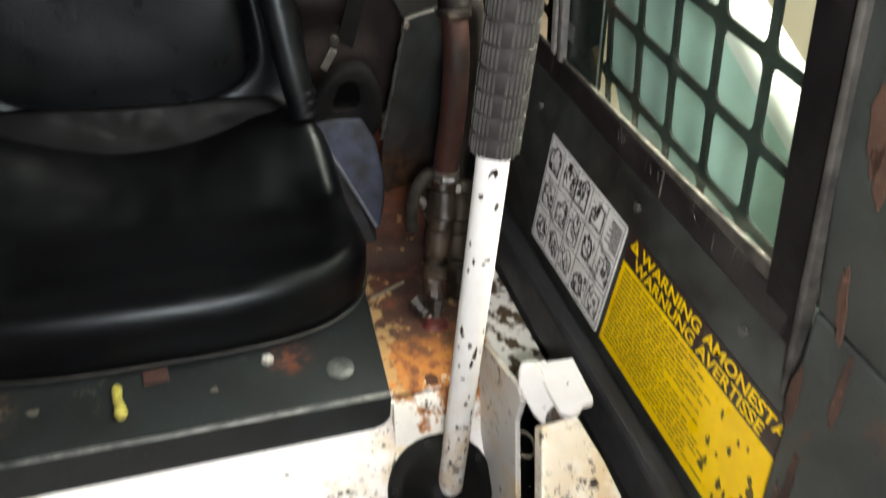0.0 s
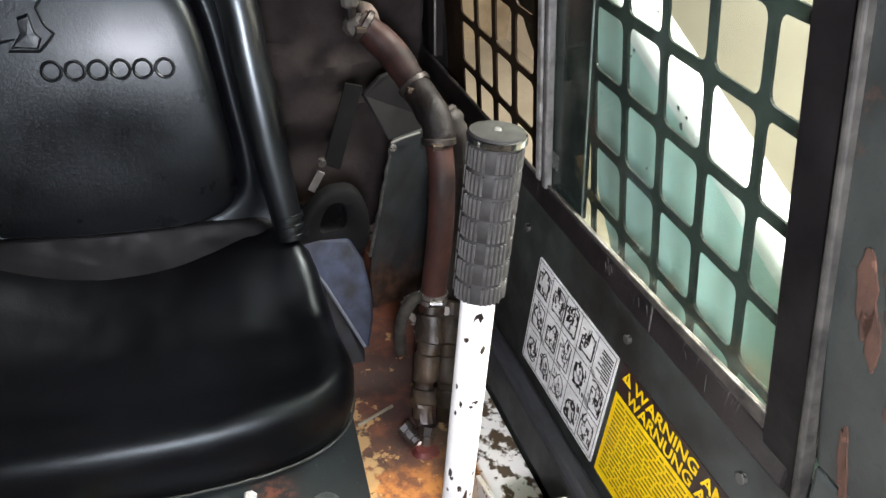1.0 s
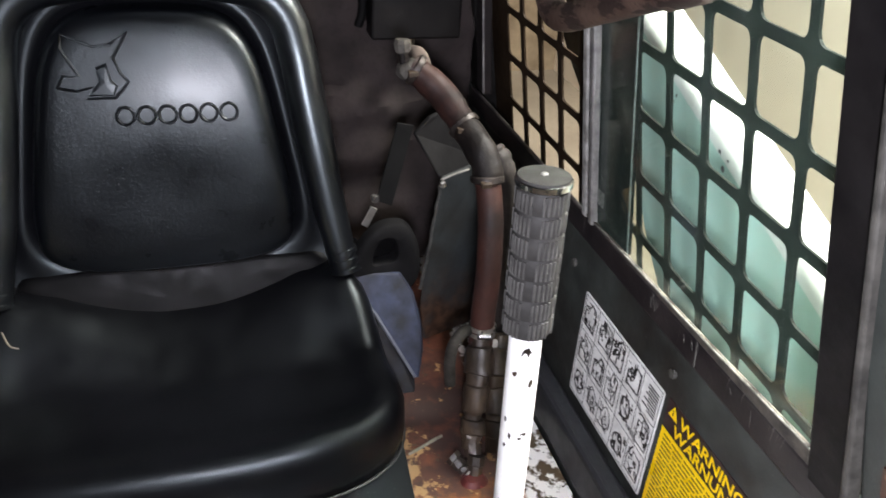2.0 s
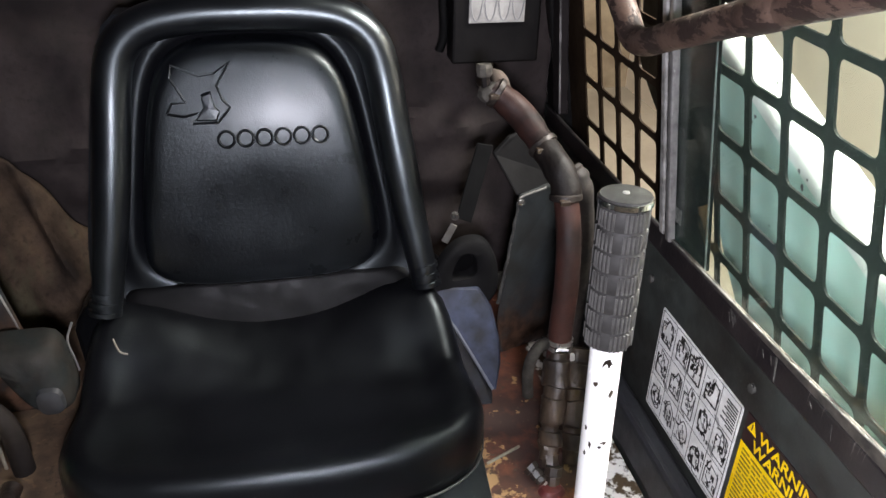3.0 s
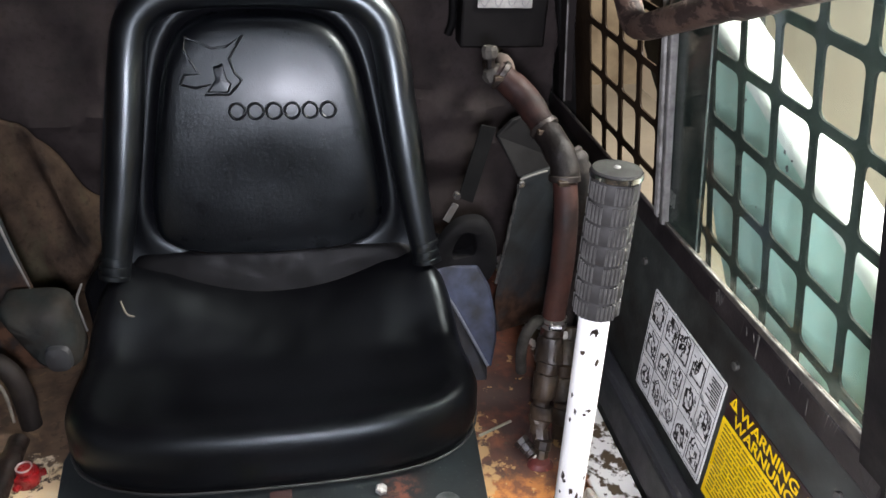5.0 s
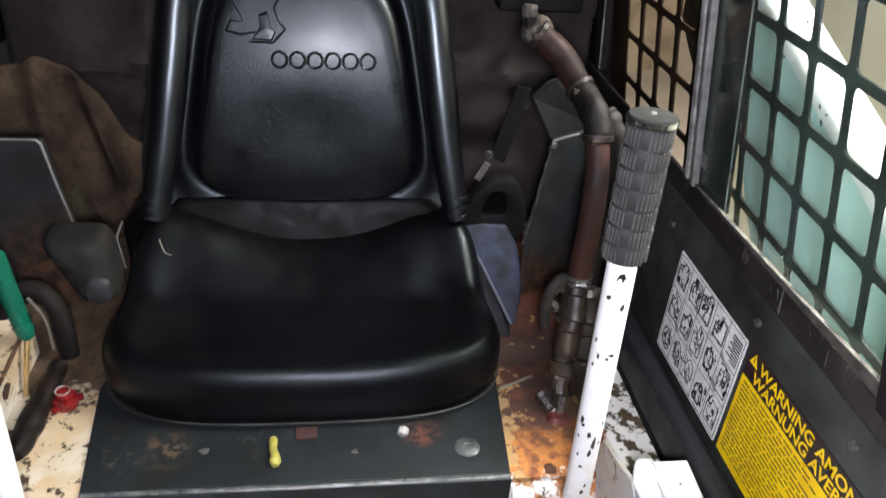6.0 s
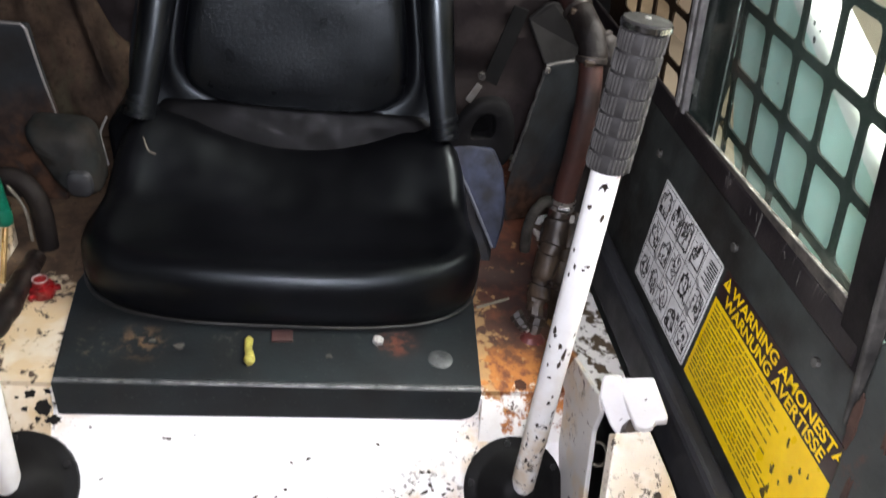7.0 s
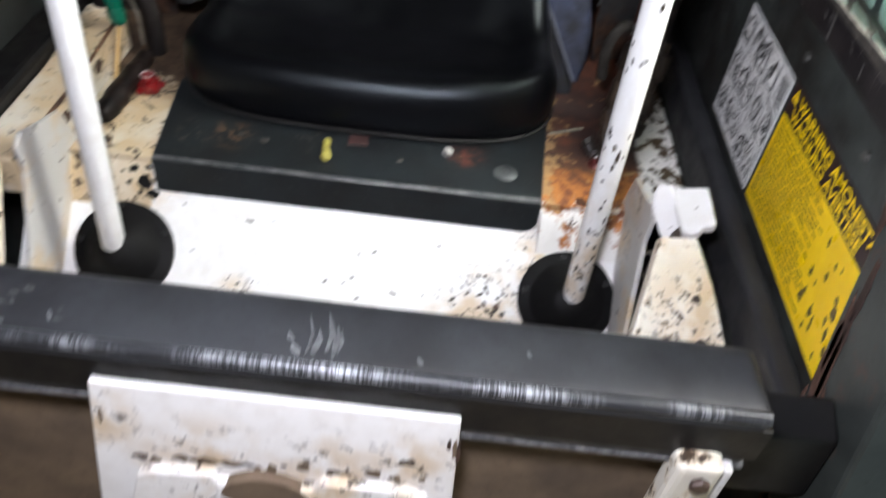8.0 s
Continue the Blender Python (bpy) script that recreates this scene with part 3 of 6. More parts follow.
# bare rust where the post's paint has gone
for y, z, a, b, seed in ((-0.262, 0.47, 0.009, 0.020, 1), (-0.252, 0.54, 0.006, 0.013, 2), (-0.300, 0.19, 0.004, 0.030, 3), (-0.305, 0.13, 0.004, 0.025, 4), (-0.285, 0.40, 0.006, 0.008, 5), (-0.268, 0.252, 0.005, 0.026, 6), (-0.338, 0.06, 0.004, 0.045, 7), (-0.300, 0.02, 0.003, 0.030, 8), (-0.272, 0.33, 0.003, 0.020, 9), (-0.318, 0.11, 0.004, 0.040, 10), (-0.322, 0.02, 0.007, 0.060, 11), (-0.352, -0.06, 0.006, 0.050, 12), (-0.313, 0.11, 0.009, 0.070, 15), (-0.342, -0.03, 0.009, 0.09, 16), (-0.262, 0.60, 0.005, 0.020, 13), (-0.250, 0.44, 0.004, 0.010, 14), (-0.244, 0.462, 0.008, 0.026, 18), (-0.258, 0.435, 0.006, 0.020, 19), (-0.266, 0.345, 0.004, 0.024, 20), (-0.296, 0.285, 0.004, 0.030, 21)):
    rnd = random.Random(seed)
    pts = []
    for k in range(21):
        t, w = 2 * math.pi * k / 21, rnd.uniform(0.72, 1.12)
        zz = z + w * b * math.sin(t)
        pts.append((0.4516 - max(0.0, zz - 0.32) * INWARD, y + w * a * math.cos(t) + (zz - z) * 0.24, zz))
    part("rust_patch", prism(pts, (0.0016, 0, 0)), RUST_PATCH, post_right, "bare rusty patch")

# ---- the seat base: deck, sloped panel, frame plates ----
LEDGE = worn("ledge_paint", (0.026, 0.0268, 0.0295), (0.0145, 0.0145, 0.0158), 0.5, coarse=10, spec=0.3)
structure("trim", box(0.432, 0.4595, -0.32, 0.60, 0.0, 0.064, 0.009, 3), LEDGE, "black ledge along the foot of the side wall", "ledge")
structure("trim_left", box(-0.4595, -0.409, -0.32, 0.60, 0.0, 0.064, 0.009, 3), BLACK, "black ledge along the foot of the side wall", "ledge")
seat_base = thing("seat_pedestal", "white painted steel seat base with rust and chipped paint", "seat base", (0, 0, -0.4))
part("deck_right", box(0.0, 0.4315, 0.0, 0.64, -0.012, -0.004), DECK_RIGHT, seat_base, "heavily rusted steel deck beside the seat")
part("deck_left", box(-0.4315, -0.001, 0.0, 0.64, -0.012, -0.004), DECK_LEFT, seat_base, "stained white steel deck beside the seat")


def slope(x0, x1, s0, s1, bm=None):
    """A strip of the sloping front; s runs down it from the deck's edge."""
    k = math.sqrt(0.5)
    d0, d1 = -s0 * k, -s1 * k
    return prism([(x0, d0, -0.004 + d0), (x1, d0, -0.004 + d0), (x1, d1, -0.004 + d1), (x0, d1, -0.004 + d1)], (0, 0.006 * k, -0.006 * k), 0, bm)


# the panel lies a little back of the deck's edge and has one slot
bm = slope(-0.40, 0.345, 0.0, 0.136)
for x0, x1, s0, s1 in ((-0.40, -0.139, 0.136, 0.165), (-0.117, 0.345, 0.136, 0.165), (-0.40, 0.345, 0.165, 0.26)):
    slope(x0, x1, s0, s1, bm)
for x in (-0.139, -0.117):
    bmesh.ops.bisect_plane(bm, geom=bm.verts[:] + bm.edges[:] + bm.faces[:], plane_co=(x, 0, 0), plane_no=(1, 0, 0))
bmesh.ops.remove_doubles(bm, verts=bm.verts, dist=0.00001)
part("front_panel", moved(bm, Matrix.Translation((0, 0, -0.036))), WHITE_PANEL, seat_base, "white sloping front panel with chips and one slot")
n45 = Vector((0, -1, 1)).normalized()
pin = Vector((-0.122, -0.107, -0.147))
part("slot_pin", rod(pin - n45 * 0.012 + Vector((0, 0.010, 0.010)), pin - n45 * 0.006 - Vector((0, 0.010, 0.010)), 0.005, 10, None, 0.0015), WHITE_LATCH, seat_base, "white pin in the slot", True)
part("front_lip", box(-0.2455, 0.2425, -0.004, 0.004, -0.045, -0.0125), WHITE_PANEL, seat_base)
CURVE = ((0.014, -0.0130), (0.012, -0.0042), (0.005, -0.0068), (-0.002, -0.0135), (-0.008, -0.0240), (-0.014, -0.0370), (-0.020, -0.0515), (-0.026, -0.0668), (0.014, -0.0668))
part("lip_right", prism([(0.2430, y, z) for y, z in CURVE], (0.102, 0, 0)), DECK_RIGHT, seat_base, "rounded white deck edge with rust", True)
part("lip_left", prism([(-0.40, y, z) for y, z in CURVE], (0.154, 0, 0)), DECK_LEFT, seat_base, "rounded stained deck edge", True)
part("lower_panel", box(-0.40, 0.345, -0.192, -0.184, -0.449, -0.222), WHITE_PANEL, seat_base)


def gusset(sign):
    x = 0.345 * sign - (0.0 if sign > 0 else 0.006)
    return prism([(x, 0.025, -0.004), (x, 0.006, 0.049), (x, -0.052, 0.065), (x, -0.078, 0.075), (x, -0.094, 0.066), (x, -0.092, 0.034), (x, -0.115, -0.018), (x, -0.165, -0.13), (x, -0.185, -0.449), (x, 0.025, -0.449)], (0.006, 0, 0), 0.0015)


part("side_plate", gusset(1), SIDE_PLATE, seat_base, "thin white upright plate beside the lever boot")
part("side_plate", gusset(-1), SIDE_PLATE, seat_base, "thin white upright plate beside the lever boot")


def frame_cheek(sign):
    """The sloping white frame member beside the wall, with bolt holes down it."""
    ob = thing("frame_cheek", "stained white frame member with bolt holes", "machine frame", (sign * 0.39, -0.15, -0.4), "frame members")
    face = [(0.346, -0.136, 0.081), (0.384, -0.134, 0.083), (0.403, -0.170, 0.0535), (0.427, -0.235, 0.0), (0.429, -0.285, -0.041), (0.300, -0.285, -0.041), (0.318, -0.235, 0.0), (0.337, -0.168, 0.055)]
    part("cheek_face", prism([(sign * x, y, z) for x, y, z in face], (0, 0.012, -0.0146), 0.002), CHASSIS, ob)
    x0, x1 = sorted((sign * 0.300, sign * 0.429))
    part("cheek_foot", box(x0, x1, -0.285, -0.270, -0.449, -0.060, 0.002), CHASSIS, ob)
    part("cheek_back", box(sign * 0.353 - 0.004, sign * 0.353 + 0.004, -0.268, -0.20, -0.449, -0.045), CHASSIS, ob)
    k = math.hypot(0.157, 0.129)
    n = Vector((0, -0.129 / k, 0.157 / k))
    for a, r in ((0.070, 0.003), (0.118, 0.0065)):
        c = Vector((sign * (0.376 + 0.16 * a), -0.128 - 0.157 * a / k, 0.088 - 0.129 * a / k))
        part("bolt_hole", tube([c - n * 0.004, c + n * 0.0012, c + n * 0.0016], [r, r, r * 0.8], 12), GREASE, ob)
    return ob


cheek = frame_cheek(1)
ring = [(0.3515, -0.109 + 0.019 * math.cos(t) * 0.8 - 0.012 * math.sin(t), 0.016 + 0.022 * math.sin(t)) for t in (2 * math.pi * k / 24 for k in range(25))]
part("guard_ring", tube(ring, 0.0016, 8, None, 1.0, False), DUSTY, cheek, "thin bare metal ring")
frame_cheek(-1)

part("rust_hole", prism([(0.283, 0.004, -0.0036), (0.296, 0.003, -0.0036), (0.298, 0.012, -0.0036), (0.293, 0.020, -0.0036), (0.284, 0.017, -0.0036)], (0, 0, 0.0006)), rusty("deep_rust", (0.10, 0.03, 0.012), (0.035, 0.014, 0.008), 0.8), seat_base, "dark rusted-through patch")

# chips in the sloping panel's paint
rnd = random.Random(31)
CHIP = worn("bare_chip", (0.045, 0.030, 0.020), (0.02, 0.015, 0.012), 0.7, coarse=120)
for k in range(60):
    cx, s, q = rnd.uniform(-0.21, 0.22), rnd.uniform(0.012, 0.125), rnd.uniform(0.0010, 0.0028)
    if k > 16:
        cx, s, q = rnd.uniform(0.14, 0.215), rnd.uniform(0.06, 0.14), rnd.uniform(0.001, 0.0032)
    if k > 33:
        cx, s, q = rnd.uniform(-0.155, -0.105), rnd.uniform(0.112, 0.133), rnd.uniform(0.0007, 0.0016)
    if k > 43:
        cx, s, q = 0.192 + rnd.gauss(0, 0.012), 0.112 + rnd.gauss(0, 0.012), rnd.uniform(0.0012, 0.0030)
    h, lean = math.sqrt(0.5), rnd.uniform(-1.6, 1.0)
    pts = []
    for j in range(8):
        t, w = 2 * math.pi * j / 8, rnd.uniform(0.55, 1.3)
        d = -(s + q * w * math.sin(t)) * h
        pts.append((cx + 1.3 * q * w * math.cos(t) + lean * q * math.sin(t), d - 0.0002, -0.040 + d + 0.0002))
    part("paint_chip", prism(pts, (0, -0.0003, 0.0003)), CHIP if k < 44 or k % 3 else RUST_PATCH, seat_base)

# ---- the dark tray under the seat ----
tray = thing("seat_tray", "dark grey-green steel seat tray with scratched front edge", "tray", (0, 0.1, 0))
bm = prism([(-0.215, 0.45, 0.0), (-0.262, 0.17, 0.0), (-0.243, 0.004, 0.0), (0.240, 0.004, 0.0), (0.252, 0.17, 0.0), (0.215, 0.45, 0.0)], (0, 0, -0.0035), 0.0012)
part("tray_top", bm, TRAY, tray)
front = [(-0.243, 0.0), (-0.240, -0.046), (0.222, -0.046), (0.233, -0.041), (0.239, -0.030), (0.240, 0.0)]
part("tray_front", prism([(x, -0.0045 - 0.004 * (z < -0.02), z - 0.001) for x, z in front], (0, 0.0035, 0), 0.001), TRAY, tray)
part("tray_edge", tube([(-0.242, 0.001, -0.0035), (0.0, 0.0, -0.0035), (0.239, 0.001, -0.0035)], 0.0042, 10), worn("scraped_edge", (0.05, 0.055, 0.058), (0.20, 0.20, 0.20), 0.35, 0.3, coarse=40, fine=240), tray, "scraped bare front edge", True)

# small things on the tray
scrap = thing("yellow_scrap", "small yellow strip of wood lying on the tray", "scrap", (-0.04, 0.05, 0))
bm = tube([(0, 0.022, 0.0030), (0.0002, 0.018, 0.0032), (-0.0006, 0.004, 0.0030), (0.0006, -0.006, 0.0034), (0.0004, -0.016, 0.0040), (0.0004, -0.022, 0.0030)], [0.0034, 0.0060, 0.0050, 0.0056, 0.0076, 0.0040], 10, None, 0.55)
part("strip", moved(bm, Matrix.Translation((-0.037, 0.050, 0.0002)) @ pose(0, 0, 0, 0, 0, 6) @ Matrix.Diagonal((1.7, 1, 1, 1))), YELLOW_SCRAP, scrap, "", True)
scrap = thing("red_scrap", "dull red square of plastic at the seat's edge", "scrap", (-0.007, 0.09, 0))
part("piece", moved(box(-0.013, 0.013, -0.010, 0.010, 0, 0.003, 0.001), Matrix.Translation((0.000, 0.079, 0.0002)) @ pose(0, 0, 0, 0, 0, 4)), worn("dull_red", (0.055, 0.021, 0.019), (0.03, 0.015, 0.014), 0.6), scrap)
washer = thing("washer", "grey zinc washer lying flat on the tray", "washer", (0.194, 0.047, 0))
bm = pillow(rounded(0.0155, 0.0155, 2.0), ((0.30, 0.001), (0.32, 0.0022), (0.9, 0.0024), (1.0, 0.0012), (1.0, 0.0002)), lambda u, v, d: (0.194 + u, 0.047 + v, d))
part("disc", bm, worn("dull_zinc", (0.11, 0.117, 0.118), (0.04, 0.042, 0.042), 0.5, 0.4, coarse=60), washer, "", True)
stud = thing("stud", "bright bolt head on the rusty tray", "bolt", (0.117, 0.075, 0))
part("head", moved(rod((0, 0, 0), (0, 0, 0.007), 0.0075, 6, None, 0.0018), Matrix.Translation((0.117, 0.075, 0.0)) @ pose(0, 0, 0, 12, 8, 20)), worn("bright_zinc", (0.62, 0.62, 0.60), (0.30, 0.28, 0.26), 0.35, 0.4, coarse=200), stud)
for x, y, a, b in ((-0.118, 0.058, 0.006, 0.005), (0.058, 0.048, 0.004, 0.004), (0.133, 0.069, 0.006, 0.004), (-0.150, 0.066, 0.004, 0.003)):
    wob = lambda t, a=a, b=b: tuple(q * (1 + 0.14 * math.sin(3 * t + 9 * a * 100) + 0.07 * math.sin(7 * t)) for q in (a * math.cos(t), b * math.sin(t)))
    part("paint_fleck", pillow(wob, ((0.5, 0.0007), (0.9, 0.0006), (1.0, 0.0001)), lambda u, v, d, x=x, y=y: (x + u, y + v, d)), RUST_PATCH if x > 0.1 else worn("dull_fleck", (0.10, 0.095, 0.08), (0.05, 0.045, 0.04), 0.8), tray)
# paint lost at the tray's corner
rnd = random.Random(41)
for x, z, a, b in ((-0.252, -0.032, 0.011, 0.009), (-0.242, -0.045, 0.010, 0.006), (-0.266, -0.018, 0.007, 0.005), (-0.258, -0.044, 0.004, 0.003), (-0.272, -0.034, 0.004, 0.003), (-0.247, -0.012, 0.006, 0.006), (-0.280, -0.022, 0.003, 0.002)):
    pts = [(x + a * w * math.cos(t), 0.0030 + 0.46 * min(-0.0125, z + b * w * math.sin(t)), min(-0.0125, z + b * w * math.sin(t))) for t, w in ((2 * math.pi * k / 15, rnd.uniform(0.55, 1.1)) for k in range(15))]
    part("bare_patch", prism(pts, (0, -0.0005, 0)), BLACK, seat_base, "black patch of lost paint")

# ---- the seat ----
seat = thing("operator_seat", "black vinyl operator seat with padded back on the tray", "seat", (0, 0.25, 0))


def cushion_top(u, v):
    """The height of the cushion over the tray."""
    roll = math.exp(-((v + 0.148) / 0.045) ** 2) * (0.45 + 0.55 * max(0.0, min(1.0, (u + 0.17) / 0.16)))
    side = min(1.0, abs(u) / 0.25) ** 4
    q = abs(u) / (1.0 - 0.13 * max(0, v + 0.08) / 0.26)
    rear = max(0.0, min(1.0, (v + 0.02) / 0.12))
    rear = rear * rear * (3 - 2 * rear)
    dip = math.exp(-((u / 0.10) ** 2 + ((v - 0.0) / 0.07) ** 2))
    return 0.070 + 0.018 * roll * (1 - 0.35 * math.cos(u * 11 - 0.4)) + 0.014 * side + 0.0045 * math.exp(-((q - 0.226) / 0.020) ** 2) - 0.004 * math.exp(-((q - 0.186) / 0.018) ** 2) + rear * (0.036 + 0.034 * min(1.0, abs(u) / 0.16) ** 2) - 0.006 * dip


rings = [(s, cushion_top) for s in (0.05, 0.2, 0.35, 0.5, 0.62, 0.72, 0.80, 0.86)]
rings += [(0.90, lambda u, v: cushion_top(u, v) - 0.002), (0.94, lambda u, v: cushion_top(u, v) - 0.008), (0.97, lambda u, v: cushion_top(u, v) - 0.018), (0.99, lambda u, v: cushion_top(u, v) - 0.032), (0.995, 0.030), (0.985, 0.012), (0.97, 0.008)]
shape = rounded(0.262, 0.178, 3.9)


def cushion_outline(a):
    u, v = shape(a)
    return u * (1.0 - 0.13 * max(0, v + 0.08) / 0.26) + 0.001, v + 0.008 * (u / 0.25) ** 2 * (v < 0)


cushion = part("cushion", pillow(cushion_outline, rings, lambda u, v, d: (u, 0.266 + v, d)), VINYL, seat, "", True)
edge = [(u * 0.995, 0.266 + v * 0.995, 0.0085) for u, v in (cushion_outline(2 * math.pi * k / 90) for k in range(91))]
part("piping", tube(edge, 0.0016, 6, None, 1.0, False), worn("grey_piping", (0.030, 0.029, 0.028), (0.012, 0.012, 0.012), 0.5), cushion, "thin grey edging under the cushion", True)
part("seat_pan", pillow(cushion_outline, ((0.9, 0.010), (0.955, 0.010), (0.955, 0.0005), (0.9, 0.0005)), lambda u, v, d: (u, 0.266 + v, d)), BLACK, seat)


def on_back(x, z, depth):
    """A point of the reclined back, depth metres before its plane."""
    return Vector((x, 0.372 + 0.2 * z - depth, z))


def pad_outline(a):
    u, v = rounded(0.140, 0.150, 5.0)(a)
    return u * (1.02 - 0.19 * v / 0.150) - 0.003, v + 0.010 * (1 - (u / 0.14) ** 2) * (1 if v > 0 else -0.6)


pad = lambda u, v: 0.027 + 0.020 * math.cos(u * 5.5) * math.cos((v + 0.015) * 9.5) - 0.0085 * math.exp(-(u / 0.080) ** 2 - ((v + 0.045) / 0.06) ** 2) + 0.0005 * noise.noise((u * 22, v * 22, 5.0))
rings = [(s, pad) for s in (0.04, 0.2, 0.4, 0.55, 0.7, 0.8, 0.88)] + [(0.93, lambda u, v: pad(u, v) - 0.002), (0.965, lambda u, v: pad(u, v) - (0.0065 if v > -0.11 else 0.0025)), (0.985, lambda u, v: pad(u, v) - (0.013 if v > -0.11 else 0.006)), (0.995, lambda u, v: 0.004 if v > -0.09 else -0.004)]
back_pad = part("back_pad", pillow(pad_outline, rings, lambda u, v, d: on_back(u, 0.315 + v, d)), VINYL_BACK, seat, "", True)
# the moulded shell: a groove round the pad, a raised bead, then a shallow trough under the roll
bead = ((0.9, -0.006), (0.99, 0.001), (1.012, 0.0065), (1.035, 0.0125), (1.06, 0.0165), (1.085, 0.0180), (1.115, 0.0172), (1.15, 0.0140), (1.19, 0.011), (1.24, 0.010), (1.36, 0.010), (1.46, 0.006), (1.46, -0.03), (1.2, -0.045), (0.8, -0.05))


def on_shell(u, v, d):
    """Above, the shell ends under the roll; below the pad it is one smooth slope down to the cushion."""
    low = max(0.0, min(1.0, (-v - 0.10) / 0.07))
    s = min(1.0, 0.186 / v) if v > 0.1 else 1.0
    flat = 0.012 + 0.22 * max(0.0, -v - 0.15)
    d = d * (1 - low) + min(d, flat) * low if v > -0.17 else (flat if d > 0.005 else d)
    return on_back(u, 0.315 + v * s, d)


part("back_shell", pillow(pad_outline, bead, on_shell), VINYL_SHELL, seat, "moulded vinyl shell with a raised bead", True)
# the pressed mark: a plain crest outline with one raised facet, and a row of plain raised ovals
mark = lambda x, z: on_back(x, z, pad(x, z - 0.315) + 0.0004)
CREST = ((-0.104, 0.392), (-0.097, 0.404), (-0.080, 0.404), (-0.096, 0.432), (-0.094, 0.447), (-0.062, 0.434), (-0.044, 0.436), (-0.024, 0.449), (-0.042, 0.422), (-0.036, 0.406), (-0.028, 0.397), (-0.034, 0.390), (-0.044, 0.380), (-0.074, 0.380), (-0.066, 0.392), (-0.084, 0.388))
part("emblem", tube([mark(x, z) for x, z in CREST + CREST[:1]], 0.0017, 8, None, 1.0, False), VINYL_BACK, back_pad, "pressed plain raised outline", True)
facet = bmesh.new()
ring = [(-0.071, 0.383), (-0.045, 0.382), (-0.040, 0.393), (-0.046, 0.399), (-0.050, 0.417), (-0.062, 0.413), (-0.060, 0.398)]
low_ring = [facet.verts.new(mark(x, z)) for x, z in ring]
cx, cz = sum(q[0] for q in ring) / 7, sum(q[1] for q in ring) / 7
high_ring = [facet.verts.new(mark(x * 0.85 + cx * 0.15, z * 0.85 + cz * 0.15) - Vector((0, 0.0026, 0))) for x, z in ring]
peak = facet.verts.new(mark(cx, cz) - Vector((0, 0.0034, 0)))
for k in range(7):
    facet.faces.new((low_ring[k], low_ring[(k + 1) % 7], high_ring[(k + 1) % 7], high_ring[k]))
    facet.faces.new((high_ring[k], high_ring[(k + 1) % 7], peak))
part("facet", facet, VINYL_BACK, back_pad, "glossy raised facet")
for k in range(6):
    x = -0.036 + 0.0232 * k
    loop = [mark(x + 0.0098 * math.cos(a), 0.3595 + 0.0098 * math.sin(a)) for a in (2 * math.pi * j / 16 for j in range(17))]
    part("raised_oval", tube(loop, 0.0019, 8, None, 1.0, False), VINYL_BACK, back_pad, "", True)

half = [(0.210, 0.150), (0.203, 0.19), (0.192, 0.25), (0.183, 0.31), (0.174, 0.37), (0.167, 0.42), (0.154, 0.463), (0.122, 0.490), (0.070, 0.501), (0.0, 0.503)]
bow = lambda z: 0.018 + 0.10 * max(0.0, 0.42 - z)
path = [on_back(-x, z, bow(z)) for x, z in half] + [on_back(x, z, bow(z)) for x, z in half[-2::-1]]
swept = smooth_path(path, 5)
bolster = part("bolster", tube(swept, [0.0185 + 0.0050 * min(1.0, max(0.0, (p.z - 0.15) / 0.15)) for p in swept], 20), VINYL_ROLL, seat, "rounded vinyl roll round the back", True)
for s in (-1, 1):
    for z in (0.172, 0.160, 0.148):
        c, d = on_back(s * (0.2115 - (z - 0.15) * 0.17), z, bow(z)), Vector((-s * 0.17, 0.3, 1)).normalized()
        part("bolster_rib", tube([c - d * 0.0042, c - d * 0.003, c + d * 0.003, c + d * 0.0042], [0.0165, 0.0205, 0.0205, 0.0165], 18), VINYL_ROLL, bolster, "", True)
    part("hinge_block", prism([(s * 0.255, 0.36, 0.003), (s * 0.190, 0.36, 0.003), (s * 0.190, 0.36, 0.150), (s * 0.240, 0.37, 0.150), (s * 0.262, 0.37, 0.115)], (0, 0.07, 0), 0.008), VINYL, seat)
part("seat_frame", box(-0.225, 0.225, 0.400, 0.452, 0.004, 0.115, 0.006), BLACK, seat)
lumbar = lambda a: (lambda u, v: (u, v + 0.008 * (u / 0.17) ** 2))(*rounded(0.200, 0.045, 4.0)(a))
part("lumbar_fold", pillow(lumbar, tuple((s, lambda u, v, h=h: h + 0.22 * max(0.0, 0.043 - v) + 0.0022 * noise.noise((u * 22, v * 22, 1.0))) for s, h in ((0.2, 0.018), (0.6, 0.018), (0.85, 0.0175), (0.95, 0.0155), (1.0, 0.008))) + ((1.0, -0.01),), lambda u, v, d: on_back(u - 0.002, 0.114 + v, d)), VINYL_DUSTY, seat, "worn grey fold below the back pad", True)
part("frame_edge", tube(smooth_path([(-0.252, 0.345, 0.145), (-0.262, 0.342, 0.120), (-0.258, 0.338, 0.095), (-0.255, 0.336, 0.075)], 4), 0.0016, 6), ALU, seat, "thin bright worn frame edge")
part("hook", tube(smooth_path([(-0.199, 0.314, 0.135), (-0.195, 0.308, 0.125), (-0.191, 0.305, 0.119), (-0.183, 0.304, 0.116)], 4), 0.0011, 8), DUSTY, seat, "small bent wire hook")

# ---- steering levers ----
GRIP_RINGS = 7
TUBE = 0.0138


